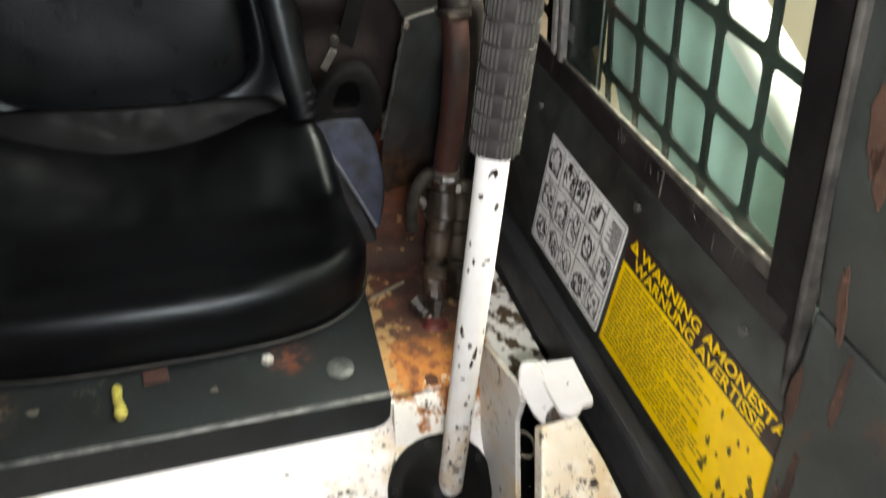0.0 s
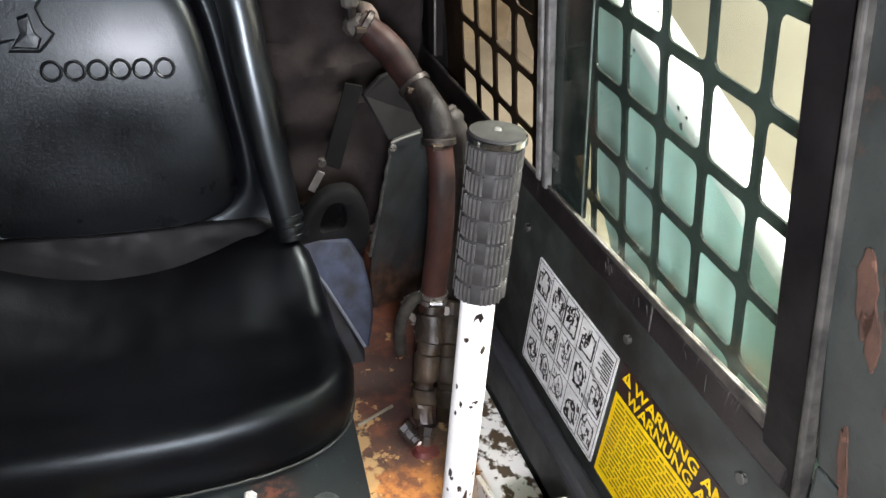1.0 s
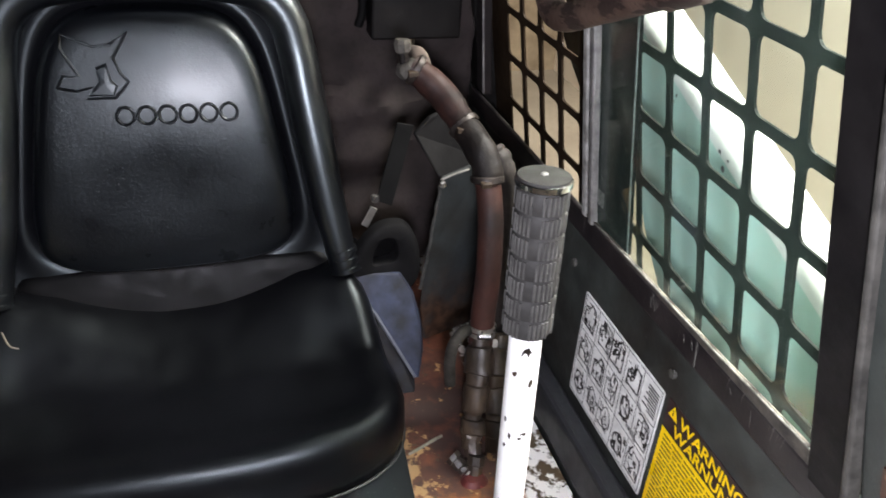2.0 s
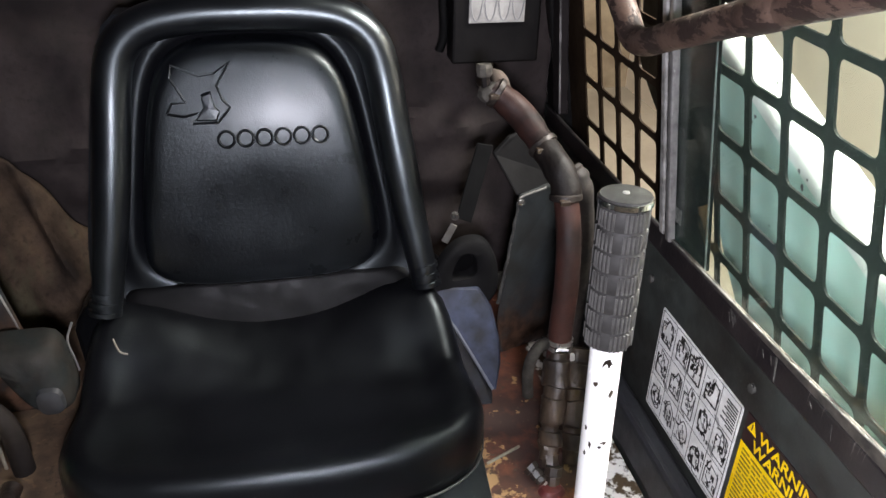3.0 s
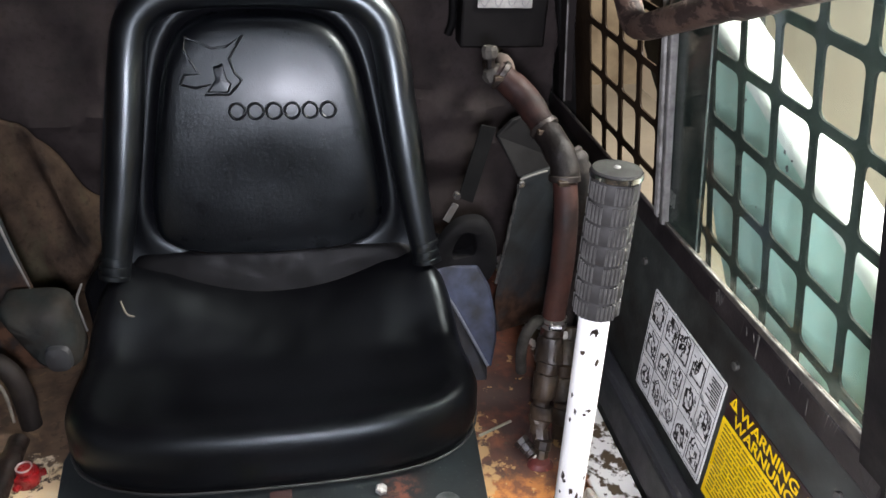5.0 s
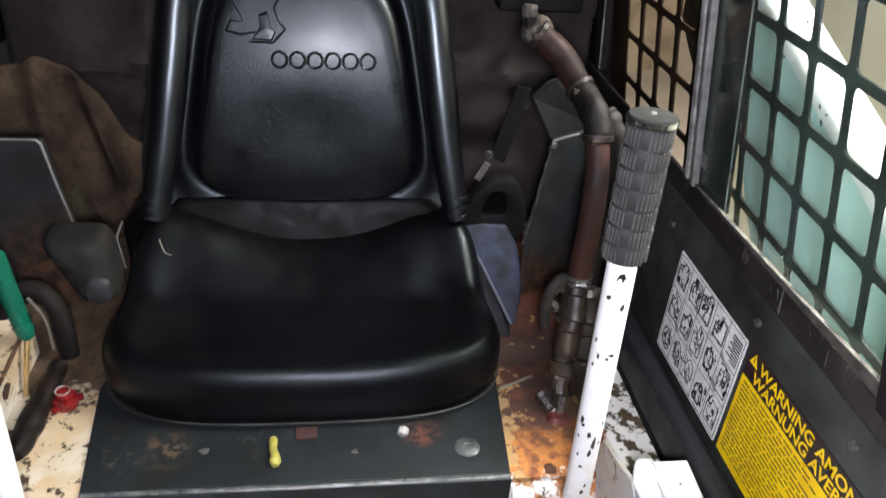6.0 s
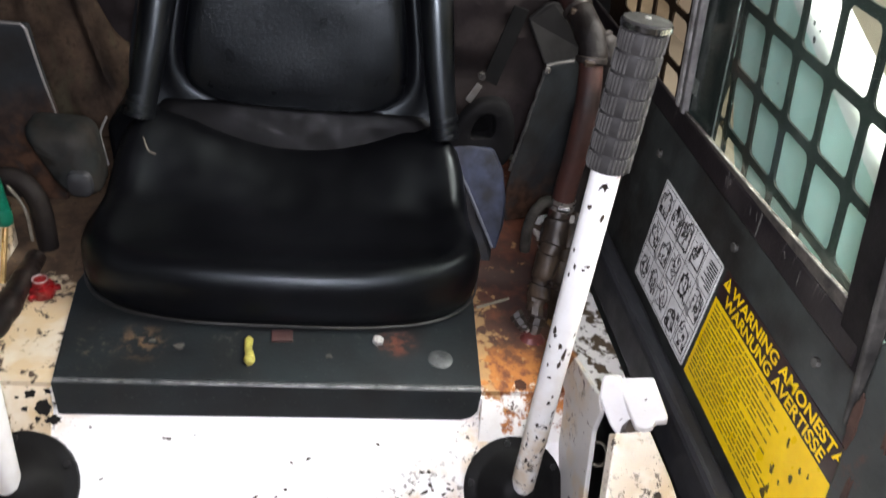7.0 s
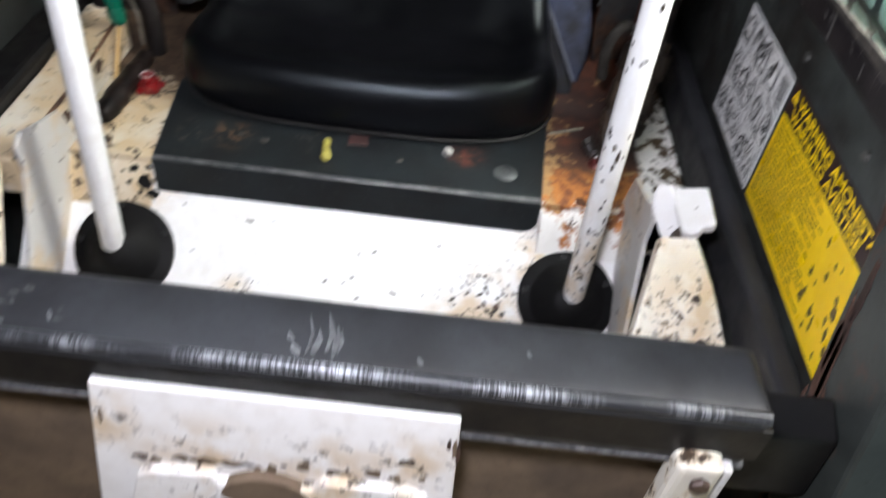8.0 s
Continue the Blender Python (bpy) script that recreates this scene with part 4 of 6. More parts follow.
def steering_lever(sign, label):
    """A white tube with a ribbed grip, its foot in a rubber boot on the sloping panel."""
    x = 0.291 if sign > 0 else -0.275
    foot, neck, tip = Vector((x, -0.080, -0.085)), Vector((x + 0.001, -0.048, 0.338)), Vector((x + 0.002, -0.040, 0.470))
    ob = thing("steering_lever", label, "control lever", (foot.x, foot.y - 0.01, foot.z - 0.06), "steering levers")
    part("lever_tube", rod(foot, neck + (tip - neck) * 0.2, TUBE, 20, None, 0.008), WHITE_LEVER, ob, "white tube with chipped paint", True)
    way = (tip - neck)
    path, radii = [], []
    for k in range(GRIP_RINGS):
        for t, r in ((0.0, 0.0182), (0.12, 0.0197), (0.80, 0.0197), (0.94, 0.0182)):
            path.append(neck + way * 0.955 * (k + t) / GRIP_RINGS)
            radii.append(r)
    grip = part("grip", tube(path, radii, 24), GRIP, ob, "grey ribbed rubber grip", True)
    w = way.normalized()
    side = w.cross(Vector((0, 1, 0))).normalized()
    other = w.cross(side)
    for k in range(GRIP_RINGS):
        bm = bmesh.new()
        for block in range(5):
            for j in range(5):
                a = 2 * math.pi * (block / 5 + (j - 2) * 0.030) + 0.4
                c = neck + way * 0.955 * (k + 0.46) / GRIP_RINGS + 0.0194 * (math.cos(a) * side + math.sin(a) * other)
                rod(c - w * 0.0074, c + w * 0.0074, 0.0012, 5, bm)
        part("rib", bm, GRIP_RIB, grip)
    part("grip_rim", tube([tip - w * 0.006, tip - w * 0.005, tip - w * 0.001, tip], [0.018, 0.0217, 0.0217, 0.0198], 28), CHROME, ob, "thin bright rim", True)
    cap = part("grip_cap", tube([tip - w * 0.001, tip + w * 0.0015, tip + w * 0.0022], [0.0204, 0.0200, 0.013], 28), GRIP, ob, "flat grey end cap", True)
    part("cap_dot", tube([tip + w * 0.002, tip + w * 0.0034], [0.0032, 0.0022], 10), ALU, cap)
    n = Vector((0, -1, 1)).normalized()
    c = Vector((x + (-0.004 if sign > 0 else 0.004), -0.0635, -0.1045))
    heights = (-0.006, 0.0075, 0.0090, 0.0094, 0.0120, 0.018, 0.025, 0.032, 0.036)
    bm = tube([c + n * h for h in heights], [0.0615, 0.0615, 0.0597, 0.050, 0.0455, 0.039, 0.031, 0.022, 0.0150], 30)
    boot = part("boot", bm, RUBBER, ob, "black rubber bellows boot", True)
    across = Vector((0, 1, 1)).normalized()
    for t in (0.5, 1.75, 3.0, 4.25, 5.5):
        q = c + 0.0545 * (math.cos(t) * Vector((1, 0, 0)) + math.sin(t) * across)
        part("boot_bolt", rod(q + n * 0.008, q + n * 0.0120, 0.0042, 6, None, 0.001), BLACK, boot)
    return ob, foot, neck


lever, foot, neck = steering_lever(1, "white steering lever with grey ribbed grip and chipped paint")
lever_left, _, _ = steering_lever(-1, "white steering lever rising from a black rubber boot")


def chip(height, angle, long, wide, seed):
    """A bare patch on the lever's tube; angle 0 faces the front of the cab."""
    c = foot + (neck - foot) * ((height - foot.z) / (neck.z - foot.z))
    rnd = random.Random(seed)
    bm = bmesh.new()
    loop = []
    for k in range(9):
        t = 2 * math.pi * k / 9
        r = 1 + rnd.uniform(-0.35, 0.35)
        a = radians(angle) + r * wide * math.sin(t) / TUBE
        loop.append(bm.verts.new(c + Vector(((TUBE + 0.0003) * math.sin(a), -(TUBE + 0.0003) * math.cos(a), r * long * math.cos(t)))))
    mid = bm.verts.new(c + Vector(((TUBE + 0.0004) * math.sin(radians(angle)), -(TUBE + 0.0004) * math.cos(radians(angle)), 0)))
    for k in range(9):
        bm.faces.new((mid, loop[k], loop[(k + 1) % 9]))
    part("paint_chip", bm, GREASE, lever)


for k, (h, a, lo, wi) in enumerate(((0.291, 10, 0.006, 0.0025), (0.302, -48, 0.003, 0.002), (0.300, 35, 0.002, 0.001), (0.240, 5, 0.0028, 0.003), (0.158, -58, 0.006, 0.002), (0.142, -20, 0.004, 0.0018), (0.128, 5, 0.012, 0.002), (0.118, -5, 0.009, 0.002), (0.100, -30, 0.002, 0.002), (0.075, 5, 0.003, 0.0015), (0.066, -5, 0.003, 0.002), (0.048, 30, 0.006, 0.0014), (0.030, 10, 0.002, 0.002), (0.010, 20, 0.004, 0.002), (-0.015, 5, 0.003, 0.0012), (0.322, -8, 0.006, 0.005))):
    chip(h, a, lo, wi, k)
rnd = random.Random(63)
for k in range(26):
    chip(rnd.uniform(-0.07, 0.16) if k < 20 else rnd.uniform(0.16, 0.32), rnd.uniform(-70, 70), rnd.uniform(0.0010, 0.0045), rnd.uniform(0.0008, 0.0020), 100 + k)

# ---- latch block beside the lever ----
latch = thing("latch_block", "white painted steel latch block on a dark stud", "latch", (0.375, -0.10, 0.05))
part("latch_plate", prism([(0.359, -0.074, 0.099), (0.392, -0.090, 0.117), (0.396, -0.133, 0.106), (0.394, -0.137, 0.104), (0.385, -0.134, 0.099), (0.381, -0.138, 0.095), (0.374, -0.137, 0.090), (0.367, -0.130, 0.087)], (0.003, 0.002, -0.010), 0.0018), WHITE_LATCH, latch)
part("latch_cheek", prism([(0.343, -0.077, 0.0985), (0.347, -0.076, 0.104), (0.358, -0.081, 0.108), (0.365, -0.094, 0.098), (0.374, -0.115, 0.079), (0.373, -0.119, 0.070), (0.368, -0.122, 0.063), (0.359, -0.119, 0.057), (0.352, -0.109, 0.063), (0.341, -0.088, 0.082)], (0.007, 0.009, -0.006), 0.0024), WHITE_LATCH, latch)
part("latch_stud", rod((0.374, -0.126, 0.076), (0.374, -0.110, 0.050), 0.0125, 12), GREASE, latch)

# ---- labels on the side wall ----
LX = WX - 0.0006


def on_wall(points, x, out=0.0006, bm=None):
    """A flat patch on the side wall from (y, z) pairs."""
    return prism([(x, y, z) for y, z in points], (-out, 0, 0), 0, bm)


def oblong(y0, y1, z0, z1, x, bm, out=0.0003):
    return on_wall([(y0, z0), (y1, z0), (y1, z1), (y0, z1)], x, out, bm)


def disc(y, z, r, x, bm, inner=0.0, squash=1.0):
    n = 16
    own = bmesh.new()
    out = [own.verts.new((x - 0.0003, y + r * math.cos(2 * math.pi * k / n), z + squash * r * math.sin(2 * math.pi * k / n))) for k in range(n)]
    if inner:
        ins = [own.verts.new((x - 0.0003, y + inner * math.cos(2 * math.pi * k / n), z + squash * inner * math.sin(2 * math.pi * k / n))) for k in range(n)]
        for k in range(n):
            own.faces.new((out[k], out[(k + 1) % n], ins[(k + 1) % n], ins[k]))
    else:
        own.faces.new(out)
    return join(bm, own)


white_label = thing("instruction_label", "white instruction label with small black pictograms on the wall", "label", (WX, 0.06, 0.15))
y0, y1, z0, z1 = -0.028, 0.150, 0.074, 0.219
part("label_sheet", prism([(LX + 0.0005, y, z) for y, z in ((y0, z0 + 0.002), (y0 + 0.002, z0), (y1 - 0.002, z0), (y1, z0 + 0.002), (y1, z1 - 0.002), (y1 - 0.002, z1), (y0 + 0.002, z1), (y0, z1 - 0.002))], (-0.0008, 0, 0)), LABEL_WHITE, white_label)
rnd = random.Random(5)
px = LX - 0.0004
GRIME = worn("label_grime", (0.26, 0.26, 0.255), (0.42, 0.42, 0.41), 0.6, coarse=120, fine=300, bump=0.05)


def stroke(points, w, bm):
    """A bent line of width w through (y, z) pairs on the wall."""
    for (a, b), (c, d) in zip(points, points[1:]):
        far = math.hypot(c - a, d - b) or 1e-6
        v, u = (c - a) / far * w / 2, -(d - b) / far * w / 2
        on_wall([(a + u, b + v), (c + u, d + v), (c - u, d - v), (a - u, b - v)], px, 0.0003, bm)


def pictogram(yb, ya, zb, za, seed):
    """A small line drawing in one cell: a machine's outline, arcs, arrows and dark dots."""
    r = random.Random(seed)
    bm = bmesh.new()
    w, h = ya - yb, za - zb
    cy, cz = yb + w * r.uniform(0.42, 0.58), zb + h * r.uniform(0.42, 0.58)
    lean = r.uniform(-0.5, 0.5)
    # the machine: a stepped block with a slanting side, sometimes round
    if r.random() < 0.7:
        a, b, n0 = w * r.uniform(0.28, 0.40), h * r.uniform(0.30, 0.42), r.uniform(0.2, 0.6)
        body = [(cy - a, cz - b), (cy + a, cz - b), (cy + a, cz + b * n0), (cy + a * 0.3, cz + b * n0), (cy + a * lean, cz + b), (cy - a, cz + b * 0.8)]
    else:
        body = [(cy + w * 0.3 * math.cos(t) * r.uniform(0.8, 1.1), cz + h * 0.32 * math.sin(t) * r.uniform(0.8, 1.1)) for t in (2 * math.pi * k / 9 for k in range(9))]
    stroke(body + body[:1], r.choice((0.0013, 0.0020)), bm)
    for _ in range(2):
        t0, q = r.uniform(0, 6.3), r.uniform(0.12, 0.40)
        c0 = (cy + w * r.uniform(-0.2, 0.2), cz + h * r.uniform(-0.2, 0.2))
        stroke([(c0[0] + w * q * math.cos(t0 + 0.5 * k), c0[1] + h * q * math.sin(t0 + 0.5 * k)) for k in range(r.randint(3, 6))], r.choice((0.0008, 0.0012, 0.0018)), bm)
    for k in range(16):
        a, b = yb + w * r.uniform(0.08, 0.84), zb + h * r.uniform(0.12, 0.75)
        du, dv = (w * r.uniform(0.04, 0.2), 0.0) if k % 3 == 0 else (lean * 0.003, h * r.uniform(0.08, 0.22))
        stroke([(a, b), (a + du, b + dv)], r.choice((0.0010, 0.0016, 0.0030)), bm)
    q = r.uniform(0.0016, 0.0034)
    disc(yb + w * r.uniform(0.25, 0.75), zb + h * r.uniform(0.25, 0.75), q, px - 0.0001, bm, r.choice((0.0, q - 0.0009)), 1.2)
    return bm


wide, tall = (y1 - y0 - 0.006) / 5, (z1 - z0 - 0.006) / 3
for row in range(3):
    for col in range(5):
        ya, za = y1 - 0.003 - wide * col, z1 - 0.003 - tall * row
        if (row, col) == (0, 4):
            continue
        part("pictogram", pictogram(ya - wide, ya, za - tall, za, 17 * row + col), INK, white_label)
for k in range(6):
    line = bmesh.new()
    stroke([(y1 - 0.003 - wide * k, z0 + 0.003), (y1 - 0.003 - wide * k, z1 - 0.003)], 0.0007, line)
    part("grid_line", line, INK, white_label)
for k in range(4):
    line = bmesh.new()
    stroke([(y0 + 0.003, z0 + 0.003 + tall * k), (y1 - 0.003, z0 + 0.003 + tall * k)], 0.0006, line)
    part("grid_line", line, INK, white_label)
lines = bmesh.new()
for k in range(9):
    oblong(y0 + 0.006, y0 + 0.026 + 0.006 * math.sin(3 * k), z1 - 0.012 - 0.0038 * k, z1 - 0.0100 - 0.0038 * k, px, lines)
part("text_block", lines, INK, white_label, "unreadable small print")
for y, z, r in ((0.024, 0.106, 0.0058), (0.034, 0.088, 0.0058), (-0.012, 0.146, 0.0048)):
    part("black_dot", disc(y, z, r, px - 0.0002, None, 0.0017), INK, white_label)
for k in range(16):
    y, z, r = rnd.uniform(y0 + 0.01, y1 - 0.01), rnd.uniform(z0 + 0.01, z1 - 0.01), rnd.uniform(0.003, 0.008)
    part("scuff", on_wall([(y + r * rnd.uniform(0.3, 1.0) * math.cos(t) + 0.6 * r * math.sin(t), z + r * rnd.uniform(0.3, 1.0) * math.sin(t)) for t in (2 * math.pi * j / 8 for j in range(8))], LX - 0.0003, 0.00005), GRIME, white_label)

yellow = thing("warning_label", "yellow warning label with dark heading band, worn at one end", "label", (WX, -0.17, 0.14))
part("label_sheet", prism([(LX + 0.0005, y, z) for y, z in ((-0.036, 0.076), (-0.036, 0.185), (-0.330, 0.185), (-0.330, 0.076))], (-0.0008, 0, 0)), YELLOW, yellow)
part("heading_band", prism([(LX + 0.0005, y, z) for y, z in ((-0.036, 0.1852), (-0.036, 0.221), (-0.330, 0.221), (-0.330, 0.1852))], (-0.0008, 0, 0)), BROWN_INK, yellow)


def lettering(text, y, z, size, parent, material, width=1.0):
    """Words on the wall, read along it from the rear to the front."""
    data = bpy.data.curves.new("words", "FONT")
    data.body, data.size, data.extrude, data.offset = text, size, 0.0001, size * 0.02
    tmp = bpy.data.objects.new("words", data)
    scene.collection.objects.link(tmp)
    bpy.context.view_layer.update()
    me = bpy.data.meshes.new_from_object(tmp.evaluated_get(bpy.context.evaluated_depsgraph_get()))
    bpy.data.objects.remove(tmp)
    bm = bmesh.new()
    bm.from_mesh(me)
    bpy.data.meshes.remove(me)
    moved(bm, Matrix.Translation((LX - 0.0006, y, z)) @ Matrix(((0, 0, -1, 0), (-width, 0, 0, 0), (0, 1, 0, 0), (0, 0, 0, 1))))
    return part("lettering", bm, material, parent)


lettering("WARNING AMONESTA", -0.060, 0.2045, 0.0180, yellow, YELLOW, 1.155)
lettering("WARNUNG AVERTISSE", -0.054, 0.1885, 0.0180, yellow, YELLOW, 1.10)
part("warning_triangle", on_wall([(-0.040, 0.2045), (-0.055, 0.2045), (-0.0475, 0.218)], LX - 0.0004, 0.0004), YELLOW, yellow)
part("triangle_bar", on_wall([(-0.0468, 0.2075), (-0.0482, 0.2075), (-0.0482, 0.2145), (-0.0468, 0.2145)], LX - 0.0009, 0.0002), BROWN_INK, yellow)
PRINT = worn("brown_print", (0.12, 0.075, 0.012), (0.2, 0.13, 0.015), 0.4)
for row in range(18):
    bars = bmesh.new()
    z = 0.179 - 0.0054 * row
    y = -0.042
    stop = (-0.165, -0.185, -0.150, -0.20, -0.178, -0.19, -0.16, -0.195, -0.14, -0.20, -0.17, -0.18, -0.2, -0.22, -0.21, -0.19, -0.2, -0.22)[row]
    while y > stop:
        w = rnd.uniform(0.006, 0.02)
        oblong(y - w, y, z - 0.0009, z + 0.0009, LX - 0.0004, bars)
        y -= w + 0.0028
    part("text_line", bars, PRINT, yellow)
BARE = worn("bare_label", (0.13, 0.085, 0.015), (0.045, 0.03, 0.012), 0.6, coarse=90)
for k in range(26):
    y, z, r = rnd.uniform(-0.32, -0.215), rnd.uniform(0.085, 0.17), rnd.uniform(0.0015, 0.005)
    own = [(y + r * (0.35 + 0.9 * rnd.random()) * math.cos(t) + 0.5 * r * math.sin(t), z + 1.8 * r * (0.6 + 0.6 * rnd.random()) * math.sin(t)) for t in (2 * math.pi * j / 8 for j in range(8))]
    part("worn_spot", on_wall(own, LX - 0.0004, 0.0003), BARE, yellow)

for y, z in ((-0.032, 0.247), (0.190, 0.233), (-0.20, 0.249), (0.40, 0.235)):
    screw = thing("panel_bolt", "small grey bolt head in the side wall", "bolt", (WX, y, z), "wall bolts")
    part("head", rod((WX + 0.001, y, z), (WX - 0.004, y, z), 0.005, 8, None, 0.001), worn("dull_bolt", (0.07, 0.068, 0.06), (0.04, 0.04, 0.036), 0.6), screw)

# ---- hoses and fittings beside the seat ----


def lumpy(path, radii, segs, seed, amount=0.004):
    """A greasy fitting: a stepped sweep, roughened all over."""
    bm = tube(path, radii, segs)
    bmesh.ops.subdivide_edges(bm, edges=bm.edges, cuts=1, use_grid_fill=True)
    for v in bm.verts:
        q = v.co * 45 + Vector((seed, 0, 0))
        v.co += amount * Vector((noise.noise(q), noise.noise(q + Vector((7, 0, 0))), 0.6 * noise.noise(q + Vector((0, 9, 0)))))
    return bm


hose = thing("hydraulic_hose", "red-brown hydraulic hose with clamps and greasy fittings", "hose", (0.34, 0.15, 0))
part("hose_lower", tube(smooth_path([(0.350, 0.190, 0.120), (0.352, 0.197, 0.16), (0.356, 0.205, 0.23), (0.358, 0.222, 0.29), (0.357, 0.245, 0.335)], 6), 0.0150, 16), RED_HOSE, hose, "", True)
part("hose_upper", tube(smooth_path([(0.350, 0.275, 0.360), (0.342, 0.300, 0.372), (0.325, 0.330, 0.396), (0.302, 0.346, 0.416), (0.290, 0.352, 0.424)], 6), [0.0165] * 9 + [0.018] * 8 + [0.0165] * 8, 16), worn("dark_red_hose", (0.029, 0.0118, 0.0092), (0.0062, 0.0042, 0.0038), 0.6, coarse=22, spec=0.22), hose, "", True)
part("elbow", lumpy(smooth_path([(0.358, 0.238, 0.322), (0.357, 0.250, 0.342), (0.352, 0.268, 0.356), (0.345, 0.290, 0.367)], 5), [0.0170, 0.0180, 0.0185, 0.0180, 0.0175, 0.0170, 0.0175, 0.0185, 0.0190, 0.0190, 0.0185, 0.0180, 0.0175, 0.0175, 0.0180, 0.0180], 16, 6, 0.0014), ELBOW, hose, "greasy black elbow", True)
for c, d, r in (((0.352, 0.1955, 0.150), (0.02, 0.1, 1), 0.0168), ((0.352, 0.1945, 0.142), (0.02, 0.1, 1), 0.0165)):
    d = Vector(d).normalized()
    c = Vector(c)
    part("clamp", tube([c - d * 0.0028, c + d * 0.0028], r, 20), STEEL, hose, "bright hose clamp")
for c, d in (((0.357, 0.240, 0.327), (0, 0.3, 1)), ((0.343, 0.297, 0.370), (-0.4, 0.6, 0.5)), ((0.296, 0.349, 0.421), (-0.8, 0.3, 0.5))):
    c, d = Vector(c), Vector(d).normalized()
    part("clamp", tube([c - d * 0.0042, c - d * 0.003, c + d * 0.003, c + d * 0.0042], [0.0178, 0.0196, 0.0196, 0.0178], 24), worn("dull_clamp", (0.038, 0.030, 0.025), (0.011, 0.008, 0.007), 0.5, 0.3, coarse=60), hose, "dull hose clamp", True)
    part("clamp_ear", moved(box(-0.006, 0.006, -0.004, 0.004, -0.003, 0.003, 0.001), Matrix.Translation(c + Vector((-0.008, -0.019, 0.002)))), GREASE, hose)
PALE_MUD = worn("pale_mud", (0.085, 0.078, 0.066), (0.026, 0.022, 0.018), 0.8, coarse=60)
part("white_fitting", lumpy([(0.293, 0.350, 0.416), (0.289, 0.351, 0.420), (0.284, 0.352, 0.426), (0.282, 0.3525, 0.430)], [0.0120, 0.0150, 0.0150, 0.0110], 7, 14, 0.003), PALE_MUD, hose, "dusty pale nut")
part("fitting_neck", rod((0.283, 0.3525, 0.428), (0.281, 0.354, 0.443), 0.0060, 8), ELBOW, hose, "dark neck between the pale nuts")
part("fitting_stub", tube([(0.2812, 0.354, 0.440), (0.281, 0.3545, 0.443), (0.280, 0.355, 0.452), (0.280, 0.3555, 0.456)], [0.0070, 0.0098, 0.0104, 0.0085], 8), PALE_MUD, hose, "dusty pale pipe stub")


def stack(a, b, steps, scale):
    """Points and radii of nuts one on the other; steps: (from, to, radius)."""
    a, b = Vector(a), Vector(b)
    path, radii = [], []
    for s0, s1, q in steps:
        path += [a.lerp(b, s0), a.lerp(b, s1)]
        radii += [q * scale, q * scale * 0.97]
    return path, radii


STEPS = ((0.0, 0.10, 0.80), (0.12, 0.34, 1.08), (0.36, 0.44, 0.78), (0.45, 0.66, 0.92), (0.68, 0.72, 0.66), (0.73, 0.86, 0.86), (0.88, 1.0, 0.62))
part("fitting", lumpy(*stack((0.352, 0.194, 0.140), (0.326, 0.125, 0.016), STEPS, 0.0165), 12, 1, 0.0050), GREASE, hose, "greasy stacked hose fittings", True)
part("fitting", lumpy(*stack((0.381, 0.203, 0.128), (0.358, 0.128, 0.002), STEPS, 0.0178), 12, 2, 0.0050), GREASE, hose, "greasy stacked hose fittings", True)
part("fitting", lumpy(*stack((0.330, 0.150, 0.040), (0.327, 0.105, -0.002), STEPS[1:6], 0.0125), 8, 3, 0.0018), GREASE, hose, "greasy small fitting", True)
part("fitting", lumpy(*stack((0.300, 0.128, 0.014), (0.317, 0.104, 0.000), STEPS[1:6], 0.0095), 8, 4, 0.0018), GREASE, hose, "greasy small fitting", True)
part("bright_end", rod((0.3165, 0.1045, 0.001), (0.318, 0.1025, 0.000), 0.0065, 10), STEEL, hose, "bright bare pipe end")
part("fitting_nut", lumpy(*stack((0.329, 0.112, 0.020), (0.324, 0.100, -0.003), ((0, 0.4, 1.0), (0.45, 1.0, 0.8)), 0.0115), 8, 5, 0.001), GREASE, hose, "", True)
part("bright_nut", rod((0.366, 0.192, 0.124), (0.3665, 0.186, 0.128), 0.006, 6), STEEL, hose)
part("clamp_screw", rod((0.341, 0.179, 0.1475), (0.357, 0.179, 0.1455), 0.0042, 10, None, 0.001), CHROME, hose, "bright clamp screw")
part("side_hose", tube(smooth_path([(0.313, 0.185, 0.075), (0.309, 0.182, 0.11), (0.313, 0.184, 0.135), (0.326, 0.19, 0.150), (0.340, 0.20, 0.142)], 5), 0.0075, 10), worn("dusty_grey_hose", (0.042, 0.038, 0.032), (0.018, 0.016, 0.013), 0.8, coarse=50, spec=0.2), hose, "dusty grey small hose", True)
pinch = thing("hose_valve", "dirty pale valve fitting standing by the hose", "fitting", (0.375, 0.25, 0.0))
part("valve_stem", tube(smooth_path([(0.392, 0.262, -0.004), (0.397, 0.258, 0.20), (0.391, 0.255, 0.295), (0.380, 0.262, 0.335), (0.372, 0.270, 0.352)], 5), [0.011] * 12 + [0.013, 0.015, 0.016, 0.014, 0.016, 0.015, 0.012, 0.013, 0.010], 12), worn("dirty_valve", (0.030, 0.023, 0.019), (0.010, 0.0078, 0.0066), 0.7, coarse=50, bump=0.7), pinch, "", True)
wire = thing("loose_wire", "short pale stick lying on the rusted deck", "stick", (0.28, 0.165, 0))
part("stick", rod((0.255, 0.152, -0.002), (0.303, 0.172, 0.0), 0.002, 6), DUSTY, wire)
glob = thing("drain_plug", "dark red greasy plug on the rusted deck", "plug", (0.322, 0.098, 0))
